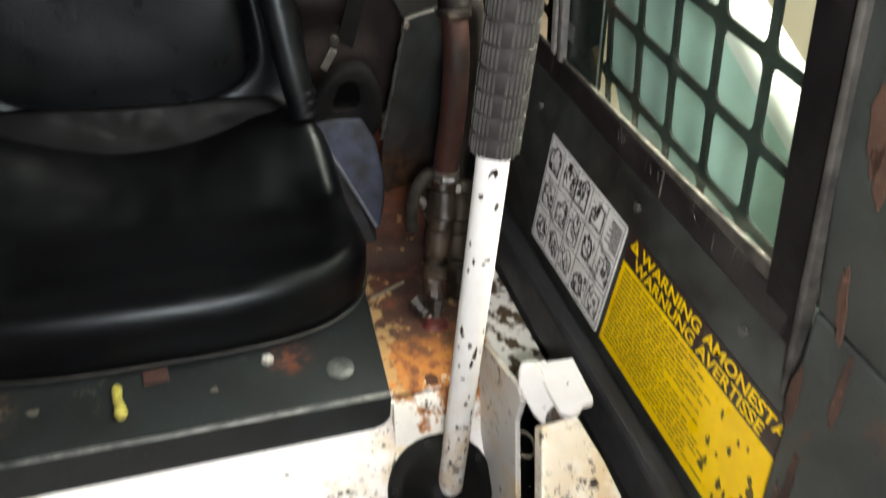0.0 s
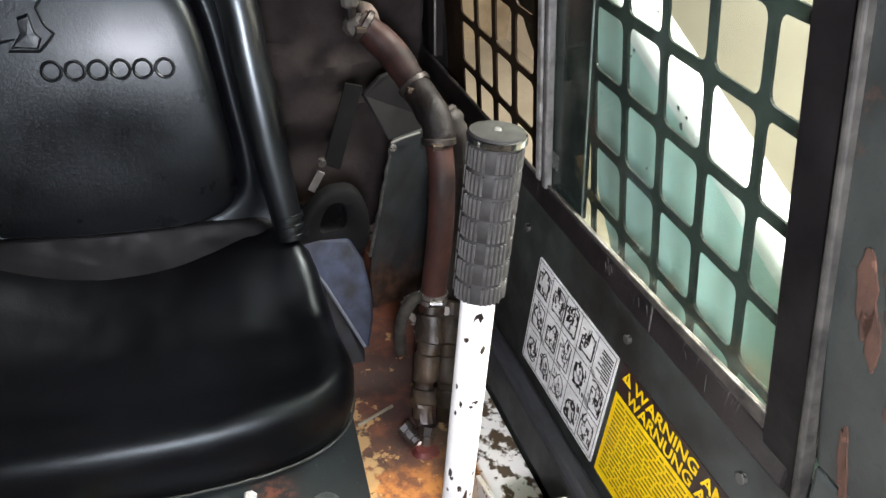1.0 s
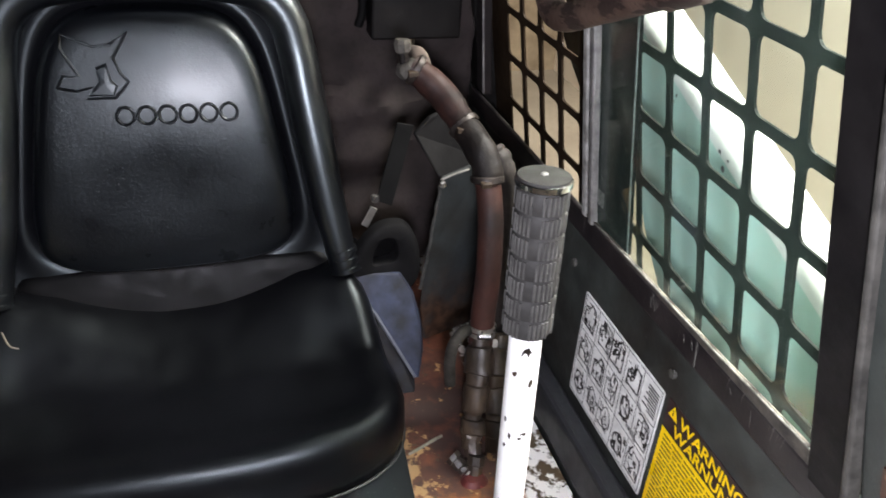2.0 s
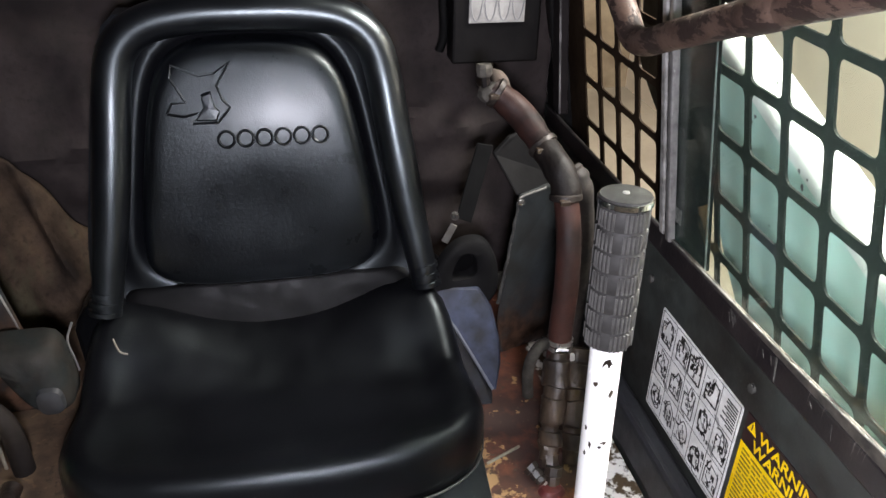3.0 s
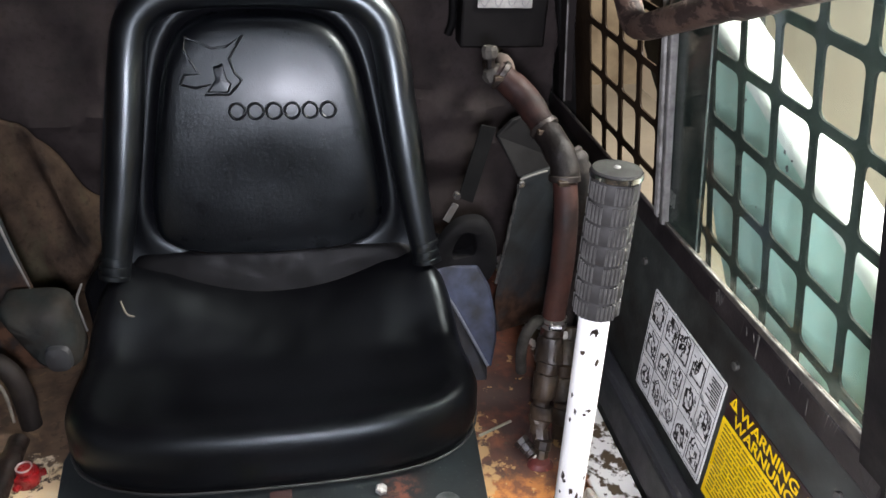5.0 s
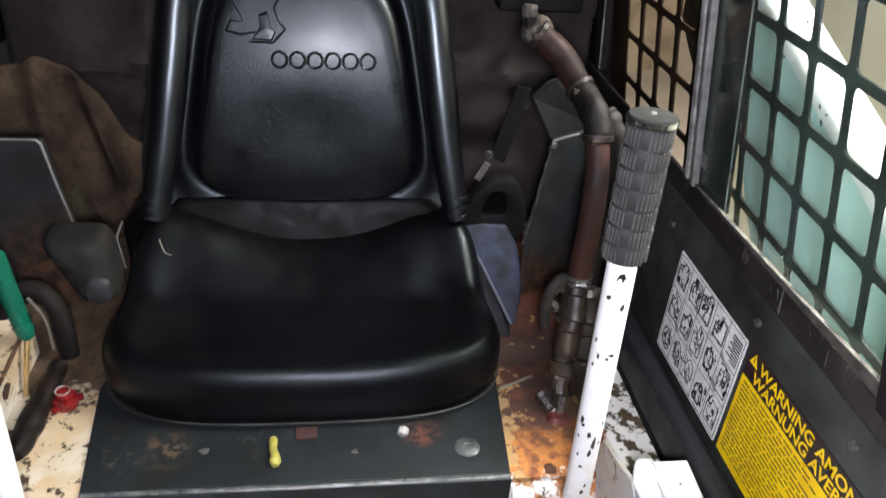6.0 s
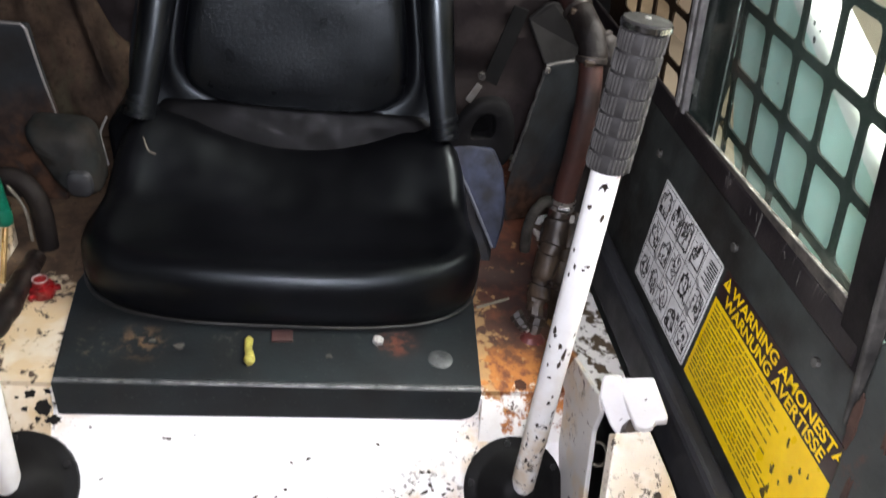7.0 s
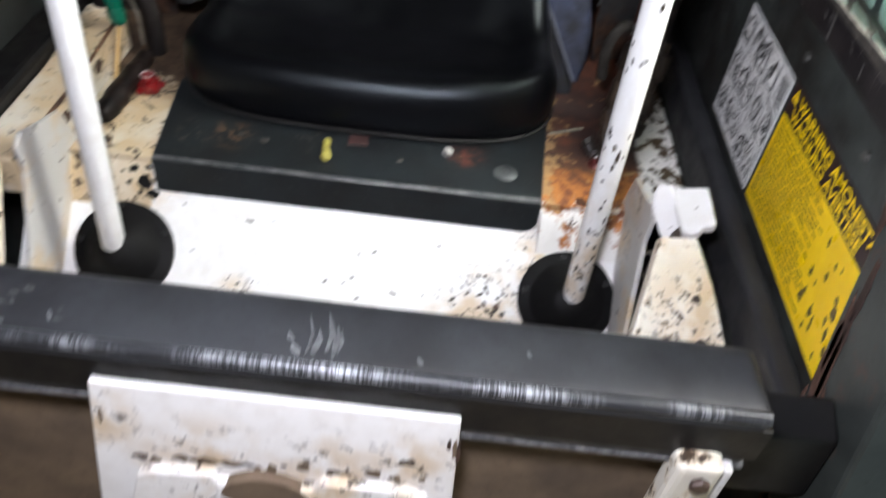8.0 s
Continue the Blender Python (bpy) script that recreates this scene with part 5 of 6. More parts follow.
part("plug_body", pillow(rounded(0.017, 0.013, 2.2), ((0.3, 0.004), (0.7, 0.003), (1.0, -0.003)), lambda u, v, d: (0.322 + u, 0.094 + v, d)), rusty("red_brown", (0.11, 0.022, 0.020), (0.06, 0.02, 0.018), 0.4), glob, "", True)
# ---- side consoles of grey sheet metal ----
console = thing("side_console", "grey-green sheet metal cover beside the seat", "cover", (0.36, 0.42, 0), "side covers")
part("cover_front", prism([(0.343, 0.375, 0.262), (0.428, 0.420, 0.265), (0.4315, 0.405, -0.004), (0.330, 0.370, -0.004), (0.322, 0.372, 0.055), (0.325, 0.374, 0.105), (0.331, 0.375, 0.150), (0.337, 0.375, 0.200)], (0.004, 0.012, 0), 0.004), RUSTED_COVER, console)
part("cover_flap", prism([(0.345, 0.388, 0.256), (0.426, 0.424, 0.262), (0.408, 0.448, 0.318), (0.350, 0.420, 0.336), (0.336, 0.415, 0.334), (0.313, 0.410, 0.312)], (0, 0.010, 0), 0.003), DARK_PANEL, console, "folded top flap")
rnd = random.Random(8)
rough_edge = [(0.342 - 0.0205 * (k / 11) ** 1.2 + rnd.uniform(-0.0009, 0.0009), 0.3725, 0.255 - 0.015 * k) for k in range(12)]
part("cover_edge", tube(smooth_path(rough_edge, 3), [0.0016 + 0.0012 * rnd.random() for _ in range(34)], 7), worn("bare_edge", (0.10, 0.098, 0.09), (0.03, 0.03, 0.03), 0.5, 0.3, coarse=60), console, "bare ragged edge")
part("cover_lip", tube(smooth_path([(0.343, 0.372, 0.262), (0.360, 0.376, 0.266), (0.385, 0.385, 0.268)], 4), 0.0016, 7), ALU, console, "bright torn lip")
part("cover_bolt", rod((0.345, 0.374, 0.257), (0.344, 0.364, 0.258), 0.005, 8, None, 0.0012), STEEL, console, "bright bolt")
console = thing("side_console", "dark grey-green sheet metal cover with bright worn edge", "cover", (-0.38, 0.42, 0), "side covers")
part("cover_front", prism([(-0.430, 0.350, 0.262), (-0.334, 0.350, 0.262), (-0.327, 0.352, 0.192), (-0.316, 0.355, 0.120), (-0.325, 0.36, -0.004), (-0.430, 0.36, -0.004)], (0, 0.012, 0), 0.004), RUSTED_LEFT, console)
part("cover_edge", tube([(-0.430, 0.348, 0.263), (-0.341, 0.348, 0.263), (-0.336, 0.348, 0.258), (-0.327, 0.350, 0.192), (-0.320, 0.352, 0.150), (-0.316, 0.353, 0.120)], [0.0012, 0.0014, 0.0022, 0.0016, 0.0012, 0.001], 8), ALU, console, "bright worn edge")
anchor = part("belt_anchor", pillow(lambda a: (lambda u, v: (u * (1 + 0.30 * v / 0.048) - 0.22 * v, v))(*rounded(0.034, 0.044, 5.0)(a)), ((0.3, 0.022), (0.7, lambda u, v: 0.020 + 0.004 * noise.noise((u * 50, v * 50, 3.0))), (0.92, 0.012), (1.0, 0.0), (1.0, -0.03)), lambda u, v, d: (-0.286 + u - 0.15 * v, 0.285 + 0.2 * v - d, 0.112 + v)), worn("dusty_housing", (0.0085, 0.0105, 0.0100), (0.014, 0.011, 0.008), 0.7, coarse=28, spec=0.3), console, "dusty grey belt housing", True)
part("belt_button", pillow(rounded(0.016, 0.019, 3.0), ((0.5, 0.010), (0.9, 0.007), (1.0, 0.0)), lambda u, v, d: (-0.270 + u, 0.262 - d, 0.090 + v)), worn("pale_button", (0.030, 0.032, 0.036), (0.018, 0.018, 0.019), 0.5), anchor, "pale oval button", True)

# ---- seat belt on the other side ----
belt = thing("seat_belt", "black seat belt with metal tongue hanging beside the seat", "seat belt", (0.28, 0.42, 0.05))
part("guide", pillow(lambda a: (lambda u, v: (u * (1 - 0.28 * v / 0.06) + 0.12 * v, v))(*rounded(0.050, 0.060, 2.6)(a)), ((0.30, -0.020), (0.34, -0.001), (0.45, 0.0015), (0.8, 0.001), (0.95, -0.001), (1.0, -0.005), (1.0, -0.02)), lambda u, v, d: (0.267 + u, 0.356 - d + 0.10 * u, 0.168 + v - 0.020 * max(0.0, min(1.0, (math.hypot(u / 0.05, v / 0.06) - 0.34) / 0.5)))), worn("dark_guide", (0.0062, 0.0060, 0.0066), (0.0038, 0.0036, 0.0038), 0.75, spec=0.14), belt, "dark plastic belt guide with a hole", True)
part("webbing", prism([(0.290, 0.410, 0.330), (0.313, 0.412, 0.324), (0.284, 0.402, 0.212), (0.262, 0.402, 0.222)], (0, 0.003, 0), 0.0008), worn("black_webbing", (0.008, 0.008, 0.008), (0.005, 0.005, 0.005), 0.9, spec=0.1), belt)
part("tongue", prism([(0.263, 0.398, 0.211), (0.254, 0.398, 0.216), (0.240, 0.396, 0.190), (0.249, 0.396, 0.184)], (0, 0.003, 0), 0.0008), STEEL, belt, "bright metal tongue")
part("belt_rivet", rod((0.259, 0.402, 0.228), (0.259, 0.395, 0.227), 0.0055, 8), STEEL, belt)
side = lambda x, z: (x - 0.006, 0.360 - 0.62 * (0.15 - z), z)
part("blue_cover", prism([side(0.219, 0.134), side(0.236, 0.140), side(0.290, 0.135), side(0.307, 0.108), side(0.314, 0.070), side(0.313, 0.040), side(0.303, 0.008), side(0.298, 0.014), side(0.253, 0.090)], (0.004, 0.012, -0.002), 0.003), BLUE, belt, "blue-grey plastic side cover")
part("cover_side", prism([(0.232, 0.340, 0.112), (0.249, 0.324, 0.086), (0.271, 0.301, 0.047), (0.292, 0.278, 0.010), (0.290, 0.262, -0.0035), (0.246, 0.262, -0.0035), (0.230, 0.310, 0.060)], (0.003, 0.010, 0.002), 0.001), worn("dark_blue_side", (0.013, 0.014, 0.019), (0.008, 0.007, 0.007), 0.6, coarse=30, spec=0.2), belt, "dark inner face of the cover")
part("cover_rim", tube([side(0.219, 0.134), side(0.236, 0.112), side(0.253, 0.090), side(0.276, 0.051), side(0.299, 0.012)], 0.0022, 8), worn("pale_rim", (0.12, 0.13, 0.16), (0.06, 0.062, 0.07), 0.5), belt, "pale worn rim", True)

# ---- rear: lining, control box, clutter on the left ----
bm = bmesh.new()
nu, nv = 110, 84


def creased(a, b):
    """How far the lining stands out: slack waves, and sharp level creases low down beside the seat."""
    u, v = a / nu, b / nv
    wave = 0.030 * noise.noise((u * 6, v * 7, 1.0)) + 0.015 * noise.noise((u * 4 + 3, v * 22, 4.0))
    crease = 1 - abs(noise.noise((u * 5 + 1.2 * noise.noise((u * 4, v * 4, 8.0)), v * 26, 3.0))) * 2
    low = max(0.0, 1 - abs(v - 0.24) / 0.20)
    return wave + 0.014 * max(0.0, crease) ** 2 * low + 0.006 * max(0.0, 1 - 3 * abs(noise.noise((u * 9, v * 9, 6.0))))


grid = [[bm.verts.new((-0.455 + 0.914 * a / nu, 0.628 - creased(a, b), -0.004 + 1.19 * b / nv)) for b in range(nv + 1)] for a in range(nu + 1)]
for a in range(nu):
    for b in range(nv):
        bm.faces.new((grid[a][b], grid[a + 1][b], grid[a + 1][b + 1], grid[a][b + 1]))
lining = tagged(part("rear_lining", bm, CLOTH, None, "", True), "wrinkled brown-grey cloth lining hanging behind the seat", "lining")
solid = lining.modifiers.new("thick", "SOLIDIFY")
solid.thickness, solid.offset = 0.003, 1.0
bm = bmesh.new()
nu, nv = 40, 40


def draped(a, b):
    """A heap of cloth: highest by the wall, falling off towards the seat, with slanting folds."""
    u, v = a / nu, b / nv
    x = -0.455 + 0.19 * u
    high = 0.285 - 0.15 * max(0.0, (u - 0.50) / 0.50) ** 1.3 + 0.014 * noise.noise((u * 5, 0.5, 9.0))
    fold = 0.016 * math.sin(7 * u + 3 * v + 2.5 * noise.noise((u * 3, v * 2, 2.0))) + 0.024 * noise.noise((u * 5 + v, v * 3, 5.0))
    return x + 0.012 * math.sin(5 * v), 0.500 + 0.065 * v ** 2 + 0.05 * u - fold, -0.003 + high * v


grid = [[bm.verts.new(draped(a, b)) for b in range(nv + 1)] for a in range(nu + 1)]
for a in range(nu):
    for b in range(nv):
        bm.faces.new((grid[a][b], grid[a + 1][b], grid[a + 1][b + 1], grid[a][b + 1]))
bundle = thing("cloth_bundle", "brown crumpled cloth heaped beside the seat", "cloth", (-0.36, 0.54, 0))
TAN = Mat("tan_cloth", 0.95, 0.0, 0.0, 0.1)
tan_c = TAN.mix(TAN.ramp(TAN.noise(9, 5, 0.6), 0.36, 0.64), (0.112, 0.076, 0.050), (0.028, 0.021, 0.017))
tan_c = TAN.mix(TAN.ramp(TAN.noise(1.0, 4, 0.6, (26, 26, 7)), 0.52, 0.66, 0.0, 0.7), tan_c, (0.068, 0.062, 0.038))
tan_c = TAN.mix(TAN.ramp(TAN.noise(90, 3), 0.55, 0.75, 0.0, 0.5), tan_c, (0.016, 0.012, 0.010))
TAN = TAN.color(tan_c).bump(TAN.math("ADD", TAN.noise(60, 4), TAN.noise(14, 3)), 0.8, 0.004).m
folds = part("folds", bm, TAN, bundle, "", True)
thick = folds.modifiers.new("thick", "SOLIDIFY")
thick.thickness, thick.offset = 0.004, 1.0

control = thing("control_box", "black control box with a white patterned label", "electrical box", (0.355, 0.60, 0.40))
part("case", box(0.290, 0.425, 0.585, 0.640, 0.386, 0.62, 0.004), FRAME_BLACK, control)
face_label = part("face_label", box(0.313, 0.398, 0.5815, 0.5845, 0.448, 0.53, 0.001), worn("dull_box_label", (0.42, 0.41, 0.40), (0.30, 0.29, 0.28), 0.6, coarse=40), control, "white label with grey loops")
for k in range(4):
    loop = [(0.324 + 0.021 * k + 0.009 * math.cos(t), 0.5812, 0.487 + 0.036 * math.sin(t)) for t in (2 * math.pi * j / 16 for j in range(17))]
    part("label_loop", tube(loop, 0.0012, 5, None, 0.5, False), worn("grey_print", (0.3, 0.3, 0.3), (0.22, 0.22, 0.22), 0.5), face_label)
part("box_plug", tube([(0.345, 0.600, 0.386), (0.345, 0.600, 0.378), (0.344, 0.600, 0.360), (0.343, 0.600, 0.352)], [0.014, 0.014, 0.009, 0.008], 10), DUSTY, control, "pale cable gland")
cable = thing("black_cable", "black cable hanging by the control box", "cable", (0.28, 0.62, 0.45))
part("strand", tube(smooth_path([(0.283, 0.615, 0.70), (0.278, 0.61, 0.52), (0.282, 0.612, 0.43), (0.276, 0.615, 0.40)], 6), 0.007, 10), RUBBER, cable, "", True)
fore = thing("grey_hose", "dirty grey hose running up to the control box", "hose", (0.31, 0.45, 0.40))
part("tube", tube(smooth_path([(0.308, 0.352, 0.405), (0.318, 0.42, 0.412), (0.334, 0.52, 0.385), (0.344, 0.600, 0.356)], 6), 0.0125, 12), worn("dirty_hose", (0.12, 0.09, 0.075), (0.07, 0.055, 0.045), 0.7), fore, "", True)
edge_post = thing("rear_post", "dark rear corner post with a bright worn edge", "cab post", (0.470, 0.60, 0.30))
part("post_body", prism([(0.467, 0.577, 0.300), (0.481, 0.577, 0.300), (0.401, 0.577, 1.19), (0.387, 0.577, 1.19)], (0, 0.035, 0), 0.002), worn("brown_post", (0.020, 0.0160, 0.0160), (0.011, 0.009, 0.009), 0.7, spec=0.2), edge_post)
part("post_edge", rod((0.4665, 0.5765, 0.302), (0.3865, 0.5765, 1.19), 0.0018, 8), worn("dull_edge", (0.28, 0.27, 0.26), (0.05, 0.045, 0.045), 0.5, 0.3, coarse=30, fine=80), edge_post, "bright worn edge")

# ---- raised lap bar: rusty pipe ----
FLAKED = Mat("flaked_pipe", 0.5, 0.0, 0.0, 0.4)
flake = FLAKED.ramp(FLAKED.noise(1.0, 6, 0.72, (60, 22, 60)), 0.50, 0.535)
pipe_c = FLAKED.mix(flake, FLAKED.mix(FLAKED.ramp(FLAKED.noise(22, 4), 0.36, 0.66), (0.090, 0.058, 0.044), (0.048, 0.028, 0.021)), (0.022, 0.0125, 0.0095))
pipe_c = FLAKED.mix(FLAKED.ramp(FLAKED.noise(120, 4, 0.6), 0.58, 0.72, 0.0, 0.6), pipe_c, (0.030, 0.018, 0.014))
FLAKED.rough(FLAKED.ramp(flake, 0.0, 1.0, 0.45, 0.68))
FLAKED = FLAKED.color(pipe_c).bump(FLAKED.math("SUBTRACT", FLAKED.noise(160, 3), flake), 0.45, 0.0012).m
lap = thing("lap_bar", "rusty brown steel pipe of the raised lap bar", "lap bar", (0.385, 0.54, 0.65))
path = smooth_path([(0.385, 0.540, 0.664), (0.385, 0.382, 0.618), (0.385, 0.242, 0.567), (0.385, 0.207, 0.549), (0.385, 0.179, 0.531), (0.385, 0.149, 0.534), (0.385, 0.102, 0.552), (0.385, -0.019, 0.599), (0.385, -0.186, 0.661), (0.385, -0.230, 0.690), (0.36, -0.250, 0.715), (0.26, -0.255, 0.72)], 7)
part("pipe", tube(path, 0.0135, 18), FLAKED, lap, "", True)
part("coupling", tube([(0.385, -0.0047, 0.5938), (0.385, -0.0094, 0.5952), (0.385, -0.0466, 0.6096), (0.385, -0.0513, 0.6110)], [0.0135, 0.0155, 0.0155, 0.0135], 18), FLAKED, lap, "", True)

# ---- left side clutter ----
tool = thing("screwdriver", "green handled tool with a brass shaft standing by the wall", "screwdriver", (-0.349, 0.166, 0))
part("handle", tube([(-0.362, 0.213, 0.182), (-0.361, 0.212, 0.177), (-0.354, 0.206, 0.12), (-0.346, 0.201, 0.072), (-0.345, 0.200, 0.065), (-0.345, 0.200, 0.061)], [0.006, 0.011, 0.012, 0.011, 0.010, 0.006], 10), GREEN_PLASTIC, tool, "green plastic handle", True)
part("shaft", rod((-0.345, 0.200, 0.062), (-0.349, 0.166, -0.004), 0.0035, 8), BRASS, tool, "brass shaft")
knob = thing("red_plug", "red plastic plug on the stained deck", "plug", (-0.296, 0.147, 0))
part("skirt", rod((-0.296, 0.147, -0.004), (-0.296, 0.147, 0.012), 0.015, 14, None, 0.002), RED, knob, "", True)
part("rim", tube([(-0.296 + 0.0085 * math.cos(t), 0.147 + 0.0085 * math.sin(t), 0.0205) for t in (2 * math.pi * k / 18 for k in range(19))], 0.0012, 6, None, 1.0, False), worn("pale_rim_plastic", (0.42, 0.36, 0.34), (0.22, 0.10, 0.09), 0.5, coarse=120), knob, "pale worn rim", True)
for t in (0.4, 2.2, 4.3):
    part("lug", rod((-0.296, 0.147, 0.004), (-0.296 + 0.021 * math.cos(t), 0.147 + 0.021 * math.sin(t), 0.003), 0.0042, 8, None, 0.0015), RED, knob, "", True)
part("dome", rod((-0.296, 0.147, 0.010), (-0.296, 0.147, 0.020), 0.010, 14, None, 0.004), RED, knob, "", True)
pipe = thing("oily_pipe", "dark oily pipe lying on the deck", "pipe", (-0.31, 0.12, 0))
part("run", lumpy(smooth_path([(-0.322, 0.050, 0.012), (-0.320, 0.09, 0.013), (-0.317, 0.15, 0.014), (-0.318, 0.20, 0.014)], 5), [0.010, 0.013, 0.014, 0.014, 0.013, 0.014, 0.015, 0.015, 0.014, 0.014, 0.015, 0.014, 0.013, 0.012, 0.012, 0.012], 12, 9, 0.0025), OILY, pipe, "", True)
loopy = thing("black_hose", "black rubber hose arching beside the seat", "hose", (-0.34, 0.25, 0))
part("arch", tube(smooth_path([(-0.400, 0.25, 0.03), (-0.375, 0.255, 0.085), (-0.345, 0.255, 0.095), (-0.322, 0.25, 0.065), (-0.318, 0.245, -0.004)], 6), 0.013, 12), worn("brown_rubber", (0.014, 0.0105, 0.0085), (0.008, 0.006, 0.0055), 0.7, spec=0.2), loopy, "", True)
part("bright_line", tube(smooth_path([(-0.352, 0.243, 0.092), (-0.336, 0.240, 0.060), (-0.333, 0.236, 0.012)], 5), 0.0022, 8), DUSTY, loopy, "pale strap along the hose")
rail = thing("left_rail", "white stained frame rail along the wall", "frame rail", (-0.39, 0.1, 0))
part("rail_body", prism([(-0.4085, -0.09, -0.004), (-0.4085, 0.25, -0.004), (-0.4085, 0.25, 0.060), (-0.4085, 0.10, 0.045), (-0.4085, -0.09, 0.045)], (0.0525, 0, 0), 0.004), RAIL, rail)
part("rail_edge", tube([(-0.3565, -0.088, 0.0445), (-0.3565, 0.0, 0.0448), (-0.3565, 0.10, 0.0452), (-0.3565, 0.248, 0.0595)], [0.0020, 0.0028, 0.0022, 0.0030], 7), rusty("rusted_edge", (0.13, 0.065, 0.032), (0.05, 0.028, 0.018), 0.8), rail, "rusty brown edge")
for y, z, a, b in ((0.03, 0.020, 0.016, 0.008), (0.085, 0.012, 0.012, 0.006), (0.14, 0.030, 0.018, 0.009), (-0.04, 0.014, 0.010, 0.005)):
    rnd = random.Random(int(y * 1000) + 200)
    pts = [(-0.3558, y + a * w * math.cos(t), z + b * w * math.sin(t)) for t, w in ((2 * math.pi * k / 11, rnd.uniform(0.5, 1.15)) for k in range(11))]
    part("rust_patch", prism(pts, (0.0006, 0, 0)), RUST_PATCH, rail, "rusty patch")

# ---- front crossbar and the white plate on it ----
UP = 0.014
MUD = worn("muddy_steel", (0.19, 0.135, 0.085), (0.075, 0.054, 0.037), 0.8, coarse=10)
bar = structure("crossbar", box(-0.46, 0.372, -0.408, -0.334, 0.072 + UP, 0.140 + UP, 0.014, 4), BAR, "dark grey painted cab crossbar with scraped edge", "crossbar", True)
SCRAPED = Mat("scraped_bar", 0.4, 0.3)
bare = SCRAPED.math("MULTIPLY", SCRAPED.ramp(SCRAPED.noise(1.0, 3, 0.7, (420, 30, 30)), 0.44, 0.56), SCRAPED.ramp(SCRAPED.noise(9, 3), 0.42, 0.60))
SCRAPED = SCRAPED.color(SCRAPED.mix(bare, (0.030, 0.032, 0.036), (0.40, 0.42, 0.45))).bump(bare, 0.3, 0.0006).m
part("scraped_edge", rod((-0.20, -0.4040, 0.1358 + UP), (0.366, -0.4040, 0.1358 + UP), 0.0058, 12), SCRAPED, bar, "scraped bare line", True)
part("scraped_edge", rod((-0.30, -0.4040, 0.0765 + UP), (0.366, -0.4040, 0.0765 + UP), 0.0046, 12), worn("scuffed_bar", (0.035, 0.036, 0.038), (0.16, 0.16, 0.16), 0.5, coarse=160, fine=400), bar, "scuffed lower edge", True)
# thin black sheet that paints the shade on the bar's front
part("front_shade", box(-0.46, 0.3715, -0.4083, -0.4060, 0.088 + UP, 0.126 + UP), BLACK, bar, "black sheet painting the shade on the bar's front")
part("lower_face", box(-0.46, 0.372, -0.385, -0.352, -0.449, 0.075 + UP, 0.004), MUD, bar, "muddy brown steel below the bar")
part("bar_end", prism([(0.3725, -0.330, 0.020), (0.3725, -0.385, 0.020), (0.3725, -0.378, 0.095), (0.3725, -0.345, 0.110)], (0.079, 0, 0), 0.004), BLACK, bar)
rnd = random.Random(12)
for x, y, long in ((0.020, -0.392, 0.014), (0.014, -0.380, 0.010), (0.11, -0.39, 0.008), (-0.16, -0.385, 0.010), (0.19, -0.372, 0.006), (-0.19, -0.395, 0.007)):
    pts = [(x + 0.35 * long * math.cos(t) * rnd.uniform(0.4, 1.0) - 0.2 * long * math.sin(t), min(-0.350, max(-0.3965, y + 0.5 * long * math.sin(t) * rnd.uniform(0.6, 1.1))), 0.1400 + UP) for t in (2 * math.pi * k / 9 for k in range(9))]
    part("scuff", prism(pts, (0, 0, 0.0004)), worn("pale_scuff", (0.16, 0.165, 0.17), (0.05, 0.052, 0.055), 0.6, coarse=120), bar)
SMEAR = worn("smeared_scuff", (0.13, 0.135, 0.14), (0.045, 0.047, 0.05), 0.6, coarse=90, fine=300)
for k in range(11):
    far, near, w = rnd.uniform(-0.385, -0.352), rnd.uniform(-0.3965, -0.388), rnd.uniform(0.0006, 0.0022)
    x = rnd.gauss(0.036, 0.007)
    bend = [(x - 0.35 * (far + 0.37), far), (x - 0.2 * (far + near + 0.74) / 2, (far + near) / 2), (x - 0.55 * (near + 0.37) - 0.012, near)]
    part("scuff", prism([(u - w * q, v, 0.1400 + UP) for (u, v), q in zip(bend, (0.2, 1.0, 0.5))] + [(u + w * q, v, 0.1400 + UP) for (u, v), q in zip(bend[::-1], (0.5, 1.0, 0.2))], (0, 0, 0.0005 + 0.0002 * k)), SMEAR, bar)
for k in range(12):
    x, y, a, b = rnd.uniform(-0.25, -0.13), rnd.uniform(-0.395, -0.352), rnd.uniform(0.002, 0.008), rnd.uniform(0.001, 0.004)
    pts = [(x + a * w * math.cos(t), min(-0.350, max(-0.3965, y + b * w * math.sin(t))), 0.1400 + UP) for t, w in ((2 * math.pi * j / 9, rnd.uniform(0.5, 1.1)) for j in range(9))]
    part("scuff", prism(pts, (0, 0, 0.0004)), worn("dull_scuff", (0.075, 0.078, 0.078), (0.03, 0.031, 0.033), 0.7, coarse=120), bar)
step = thing("step_plate", "white painted step plate bolted to the crossbar", "step plate", (0, -0.41, 0))
plate = part("plate", prism([(-0.129, -0.4085, 0.106 + UP), (0.145, -0.4085, 0.106 + UP), (0.152, -0.430, -0.07), (-0.147, -0.430, -0.07)], (0, -0.006, 0), 0.0015), STEP_WHITE, step)
plate_y = lambda z: -0.4145 - 0.111 * (0.124 - z)
fold = [(-0.112, 0.026), (-0.100, 0.034), (-0.052, 0.036), (-0.046, 0.026), (0.028, 0.029), (0.034, 0.040), (0.100, 0.040), (0.118, 0.032), (0.136, -0.069), (-0.136, -0.069)]
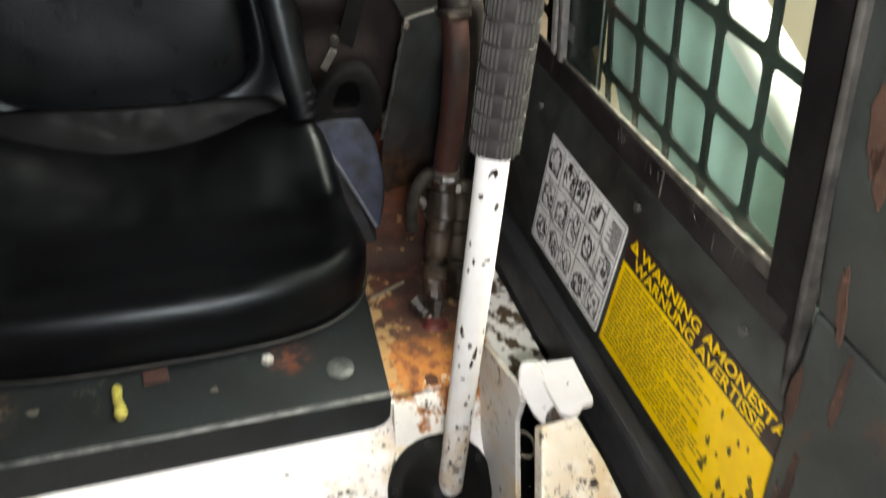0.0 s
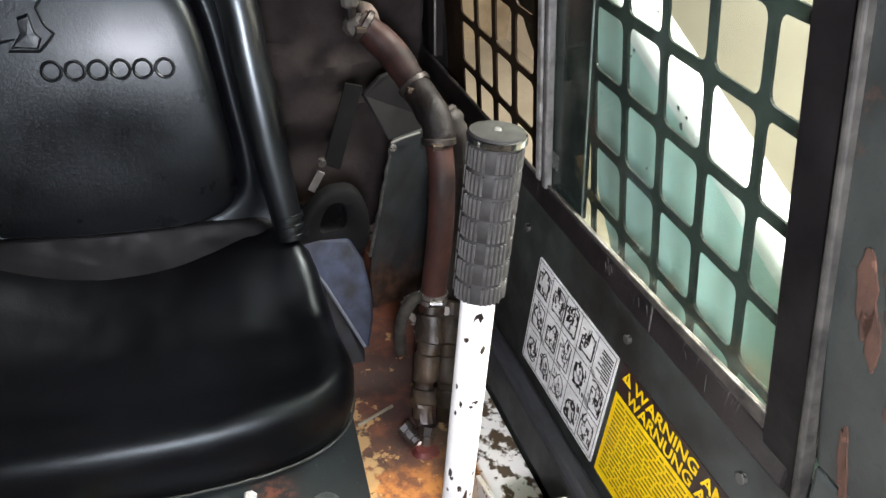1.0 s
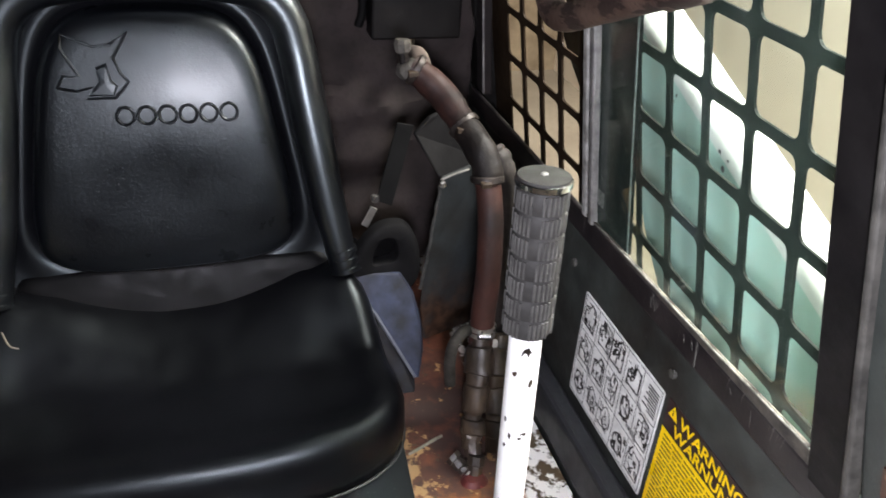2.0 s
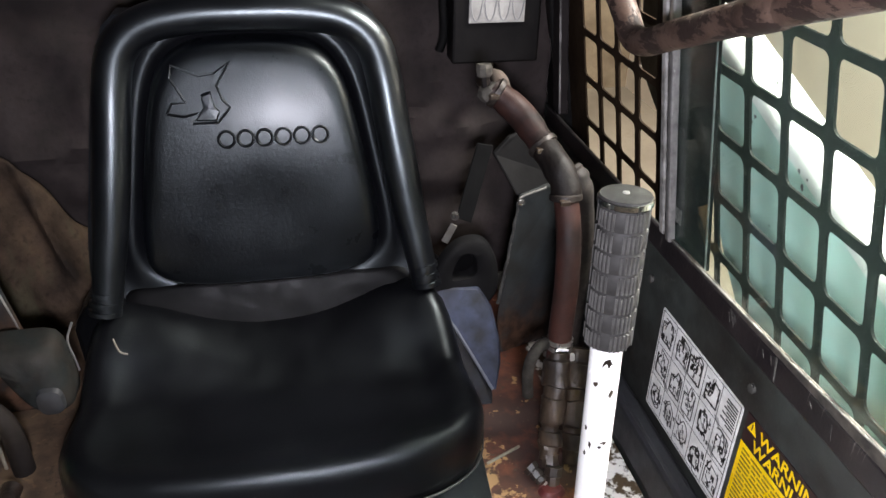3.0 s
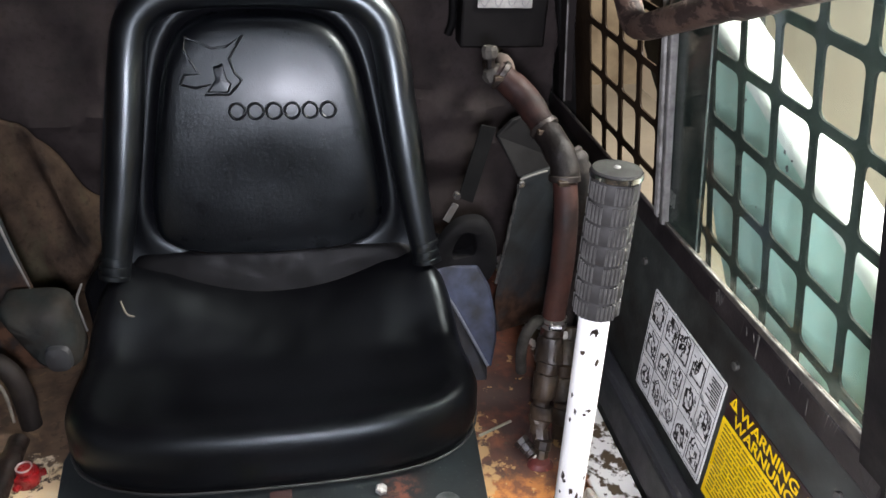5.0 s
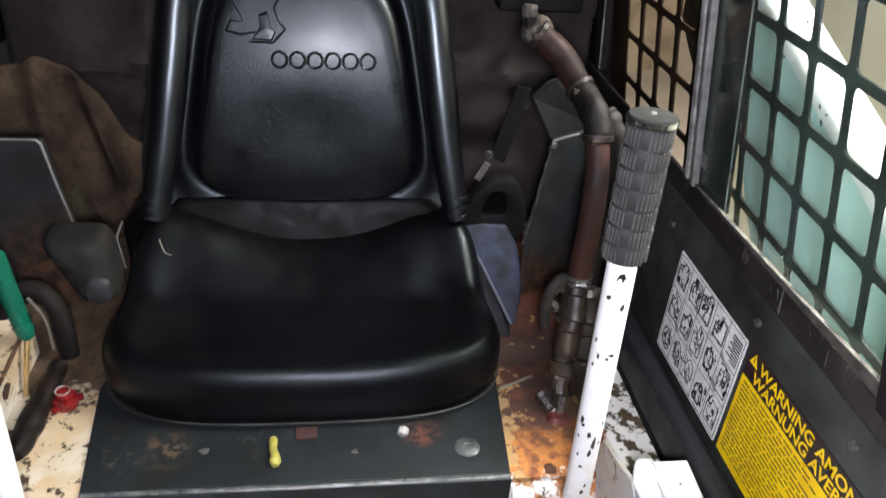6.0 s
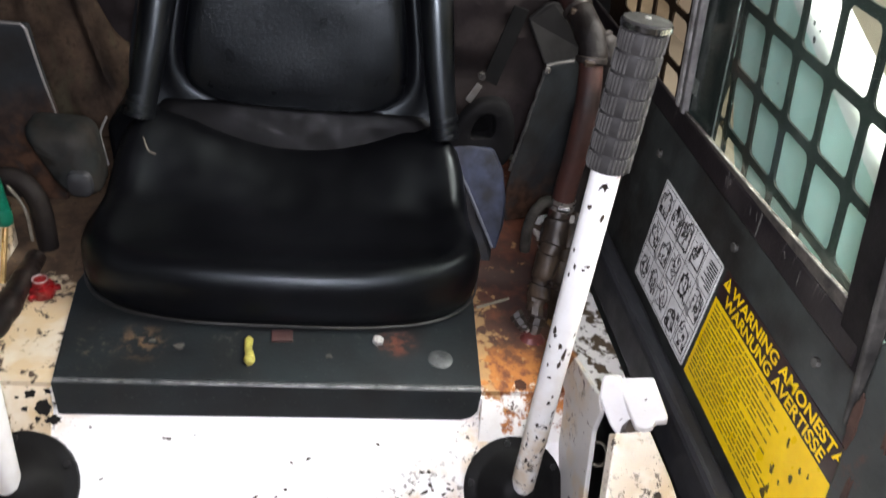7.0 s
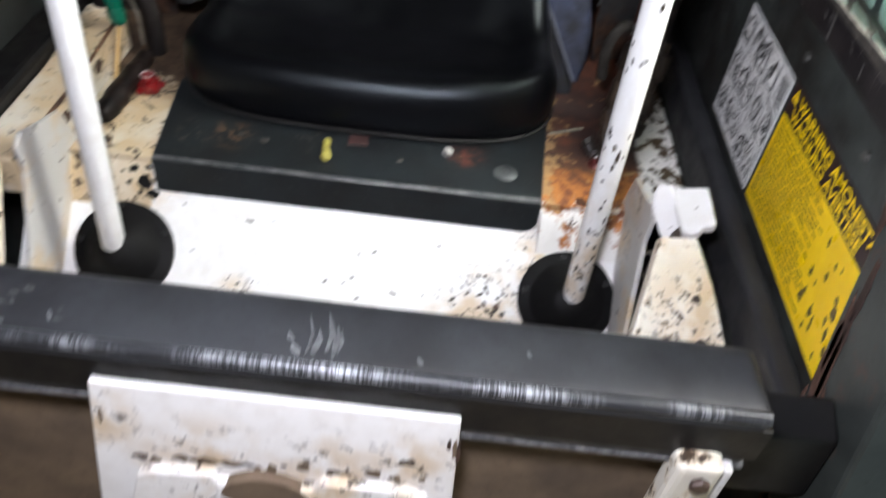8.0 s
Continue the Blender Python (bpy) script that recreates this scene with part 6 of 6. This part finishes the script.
part("lower_panel", prism([(x + 0.009, plate_y(z) + 0.001, z) for x, z in fold], (0, -0.010, 0), 0.002), STEP_WHITE, step, "raised lower half of the plate")
part("plate_hole", prism([(x, plate_y(z) + 0.001, z) for x, z in ((-0.001 + 0.036 * math.cos(t), 0.014 + (0.024 if math.sin(t) > 0 else 0.010) * math.sin(t)) for t in (2 * math.pi * k / 22 for k in range(22)))], (0, -0.0106, 0), 0.001), MUD, plate, "muddy oval hole in the plate")
rnd = random.Random(21)
# brown patches paint the shading along the fold; the last few are edge rust
for k in range(22):
    x = -0.103 + 0.228 * (k + rnd.random()) / 18
    a, b, z = rnd.uniform(0.003, 0.010), rnd.uniform(0.0015, 0.006), 0.041 + 0.003 * x / 0.1 + rnd.uniform(-0.002, 0.006)
    if k > 17:
        x, z = rnd.choice((-0.128, 0.143)) + rnd.uniform(-0.004, 0.004), rnd.uniform(0.0, 0.11)
        a, b = 0.0022, rnd.uniform(0.006, 0.016)
    pts = [(x + a * rnd.uniform(0.5, 1.1) * math.cos(t), z + b * rnd.uniform(0.5, 1.1) * math.sin(t)) for t in (2 * math.pi * j / 9 for j in range(9))]
    part("rust_patch", prism([(u, plate_y(v) + 0.0006, v) for u, v in pts], (0, -0.0012, 0)), MUD if k % 3 else RUST_PATCH, plate, "brown patch for fold shading and edge rust")
lug = thing("white_lug", "white painted lug under the crossbar", "bracket", (0.33, -0.41, 0))
lug_body = part("lug_body", box(0.309, 0.346, -0.424, -0.398, -0.06, 0.108, 0.007, 3), CHASSIS, lug)
part("lug_cheek", box(0.3465, 0.356, -0.418, -0.398, -0.06, 0.098, 0.003), WHITE_LATCH, lug)
part("lug_bolt", rod((0.330, -0.4235, 0.088), (0.330, -0.430, 0.088), 0.008, 6, None, 0.002), RUST, lug_body, "rusty bolt head")

# ---- outside: lift arm and rear upright of the loader ----
arm = thing("lift_arm", "pale painted lift arm of the loader outside the screen", "lift arm", (0.64, 0.1, 0.3))
K = 0.386
top = lambda y: 0.374 + K * y
profile = [(0.0, -0.155), (0.0, -0.016), (0.003, -0.006), (0.010, 0.0), (0.056, 0.0), (0.060, -0.006), (0.060, -0.155)]
bm = bmesh.new()
rings = [[bm.verts.new((0.562 + x, y, top(y) + (z if z > -0.1 else -deep))) for x, z in profile] for y, deep in ((0.42, 0.12), (0.27, 0.15), (0.21, 0.20), (0.12, 0.25), (0.02, 0.28), (-0.4, 0.28), (-0.95, 0.28))]
for a, b in zip(rings, rings[1:]):
    for k in range(len(profile)):
        j = (k + 1) % len(profile)
        bm.faces.new((a[k], a[j], b[j], b[k]))
bm.faces.new(rings[0]), bm.faces.new(rings[-1])
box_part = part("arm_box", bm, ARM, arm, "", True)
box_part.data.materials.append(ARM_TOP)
# upward faces take the whiter colour, which paints in the light on the arm's top
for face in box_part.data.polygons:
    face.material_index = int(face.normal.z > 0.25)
upright_post = thing("rear_upright", "dark rear upright of the loader frame", "machine frame", (0.60, 0.5, GROUND))
part("upright_body", prism([(0.63, 0.330, 0.30), (0.63, 0.571, 0.299), (0.63, 0.616, 0.327), (0.63, 0.670, 0.366), (0.63, 0.674, 0.43), (0.63, 0.72, 0.62), (0.63, 0.82, 1.25), (0.63, 0.58, 1.25), (0.63, 0.42, 0.48)], (0.06, 0, 0), 0.004), BLACK, upright_post)
part("upright_foot", box(0.64, 0.68, 0.46, 0.52, GROUND, 0.40, 0.004), BLACK, upright_post)
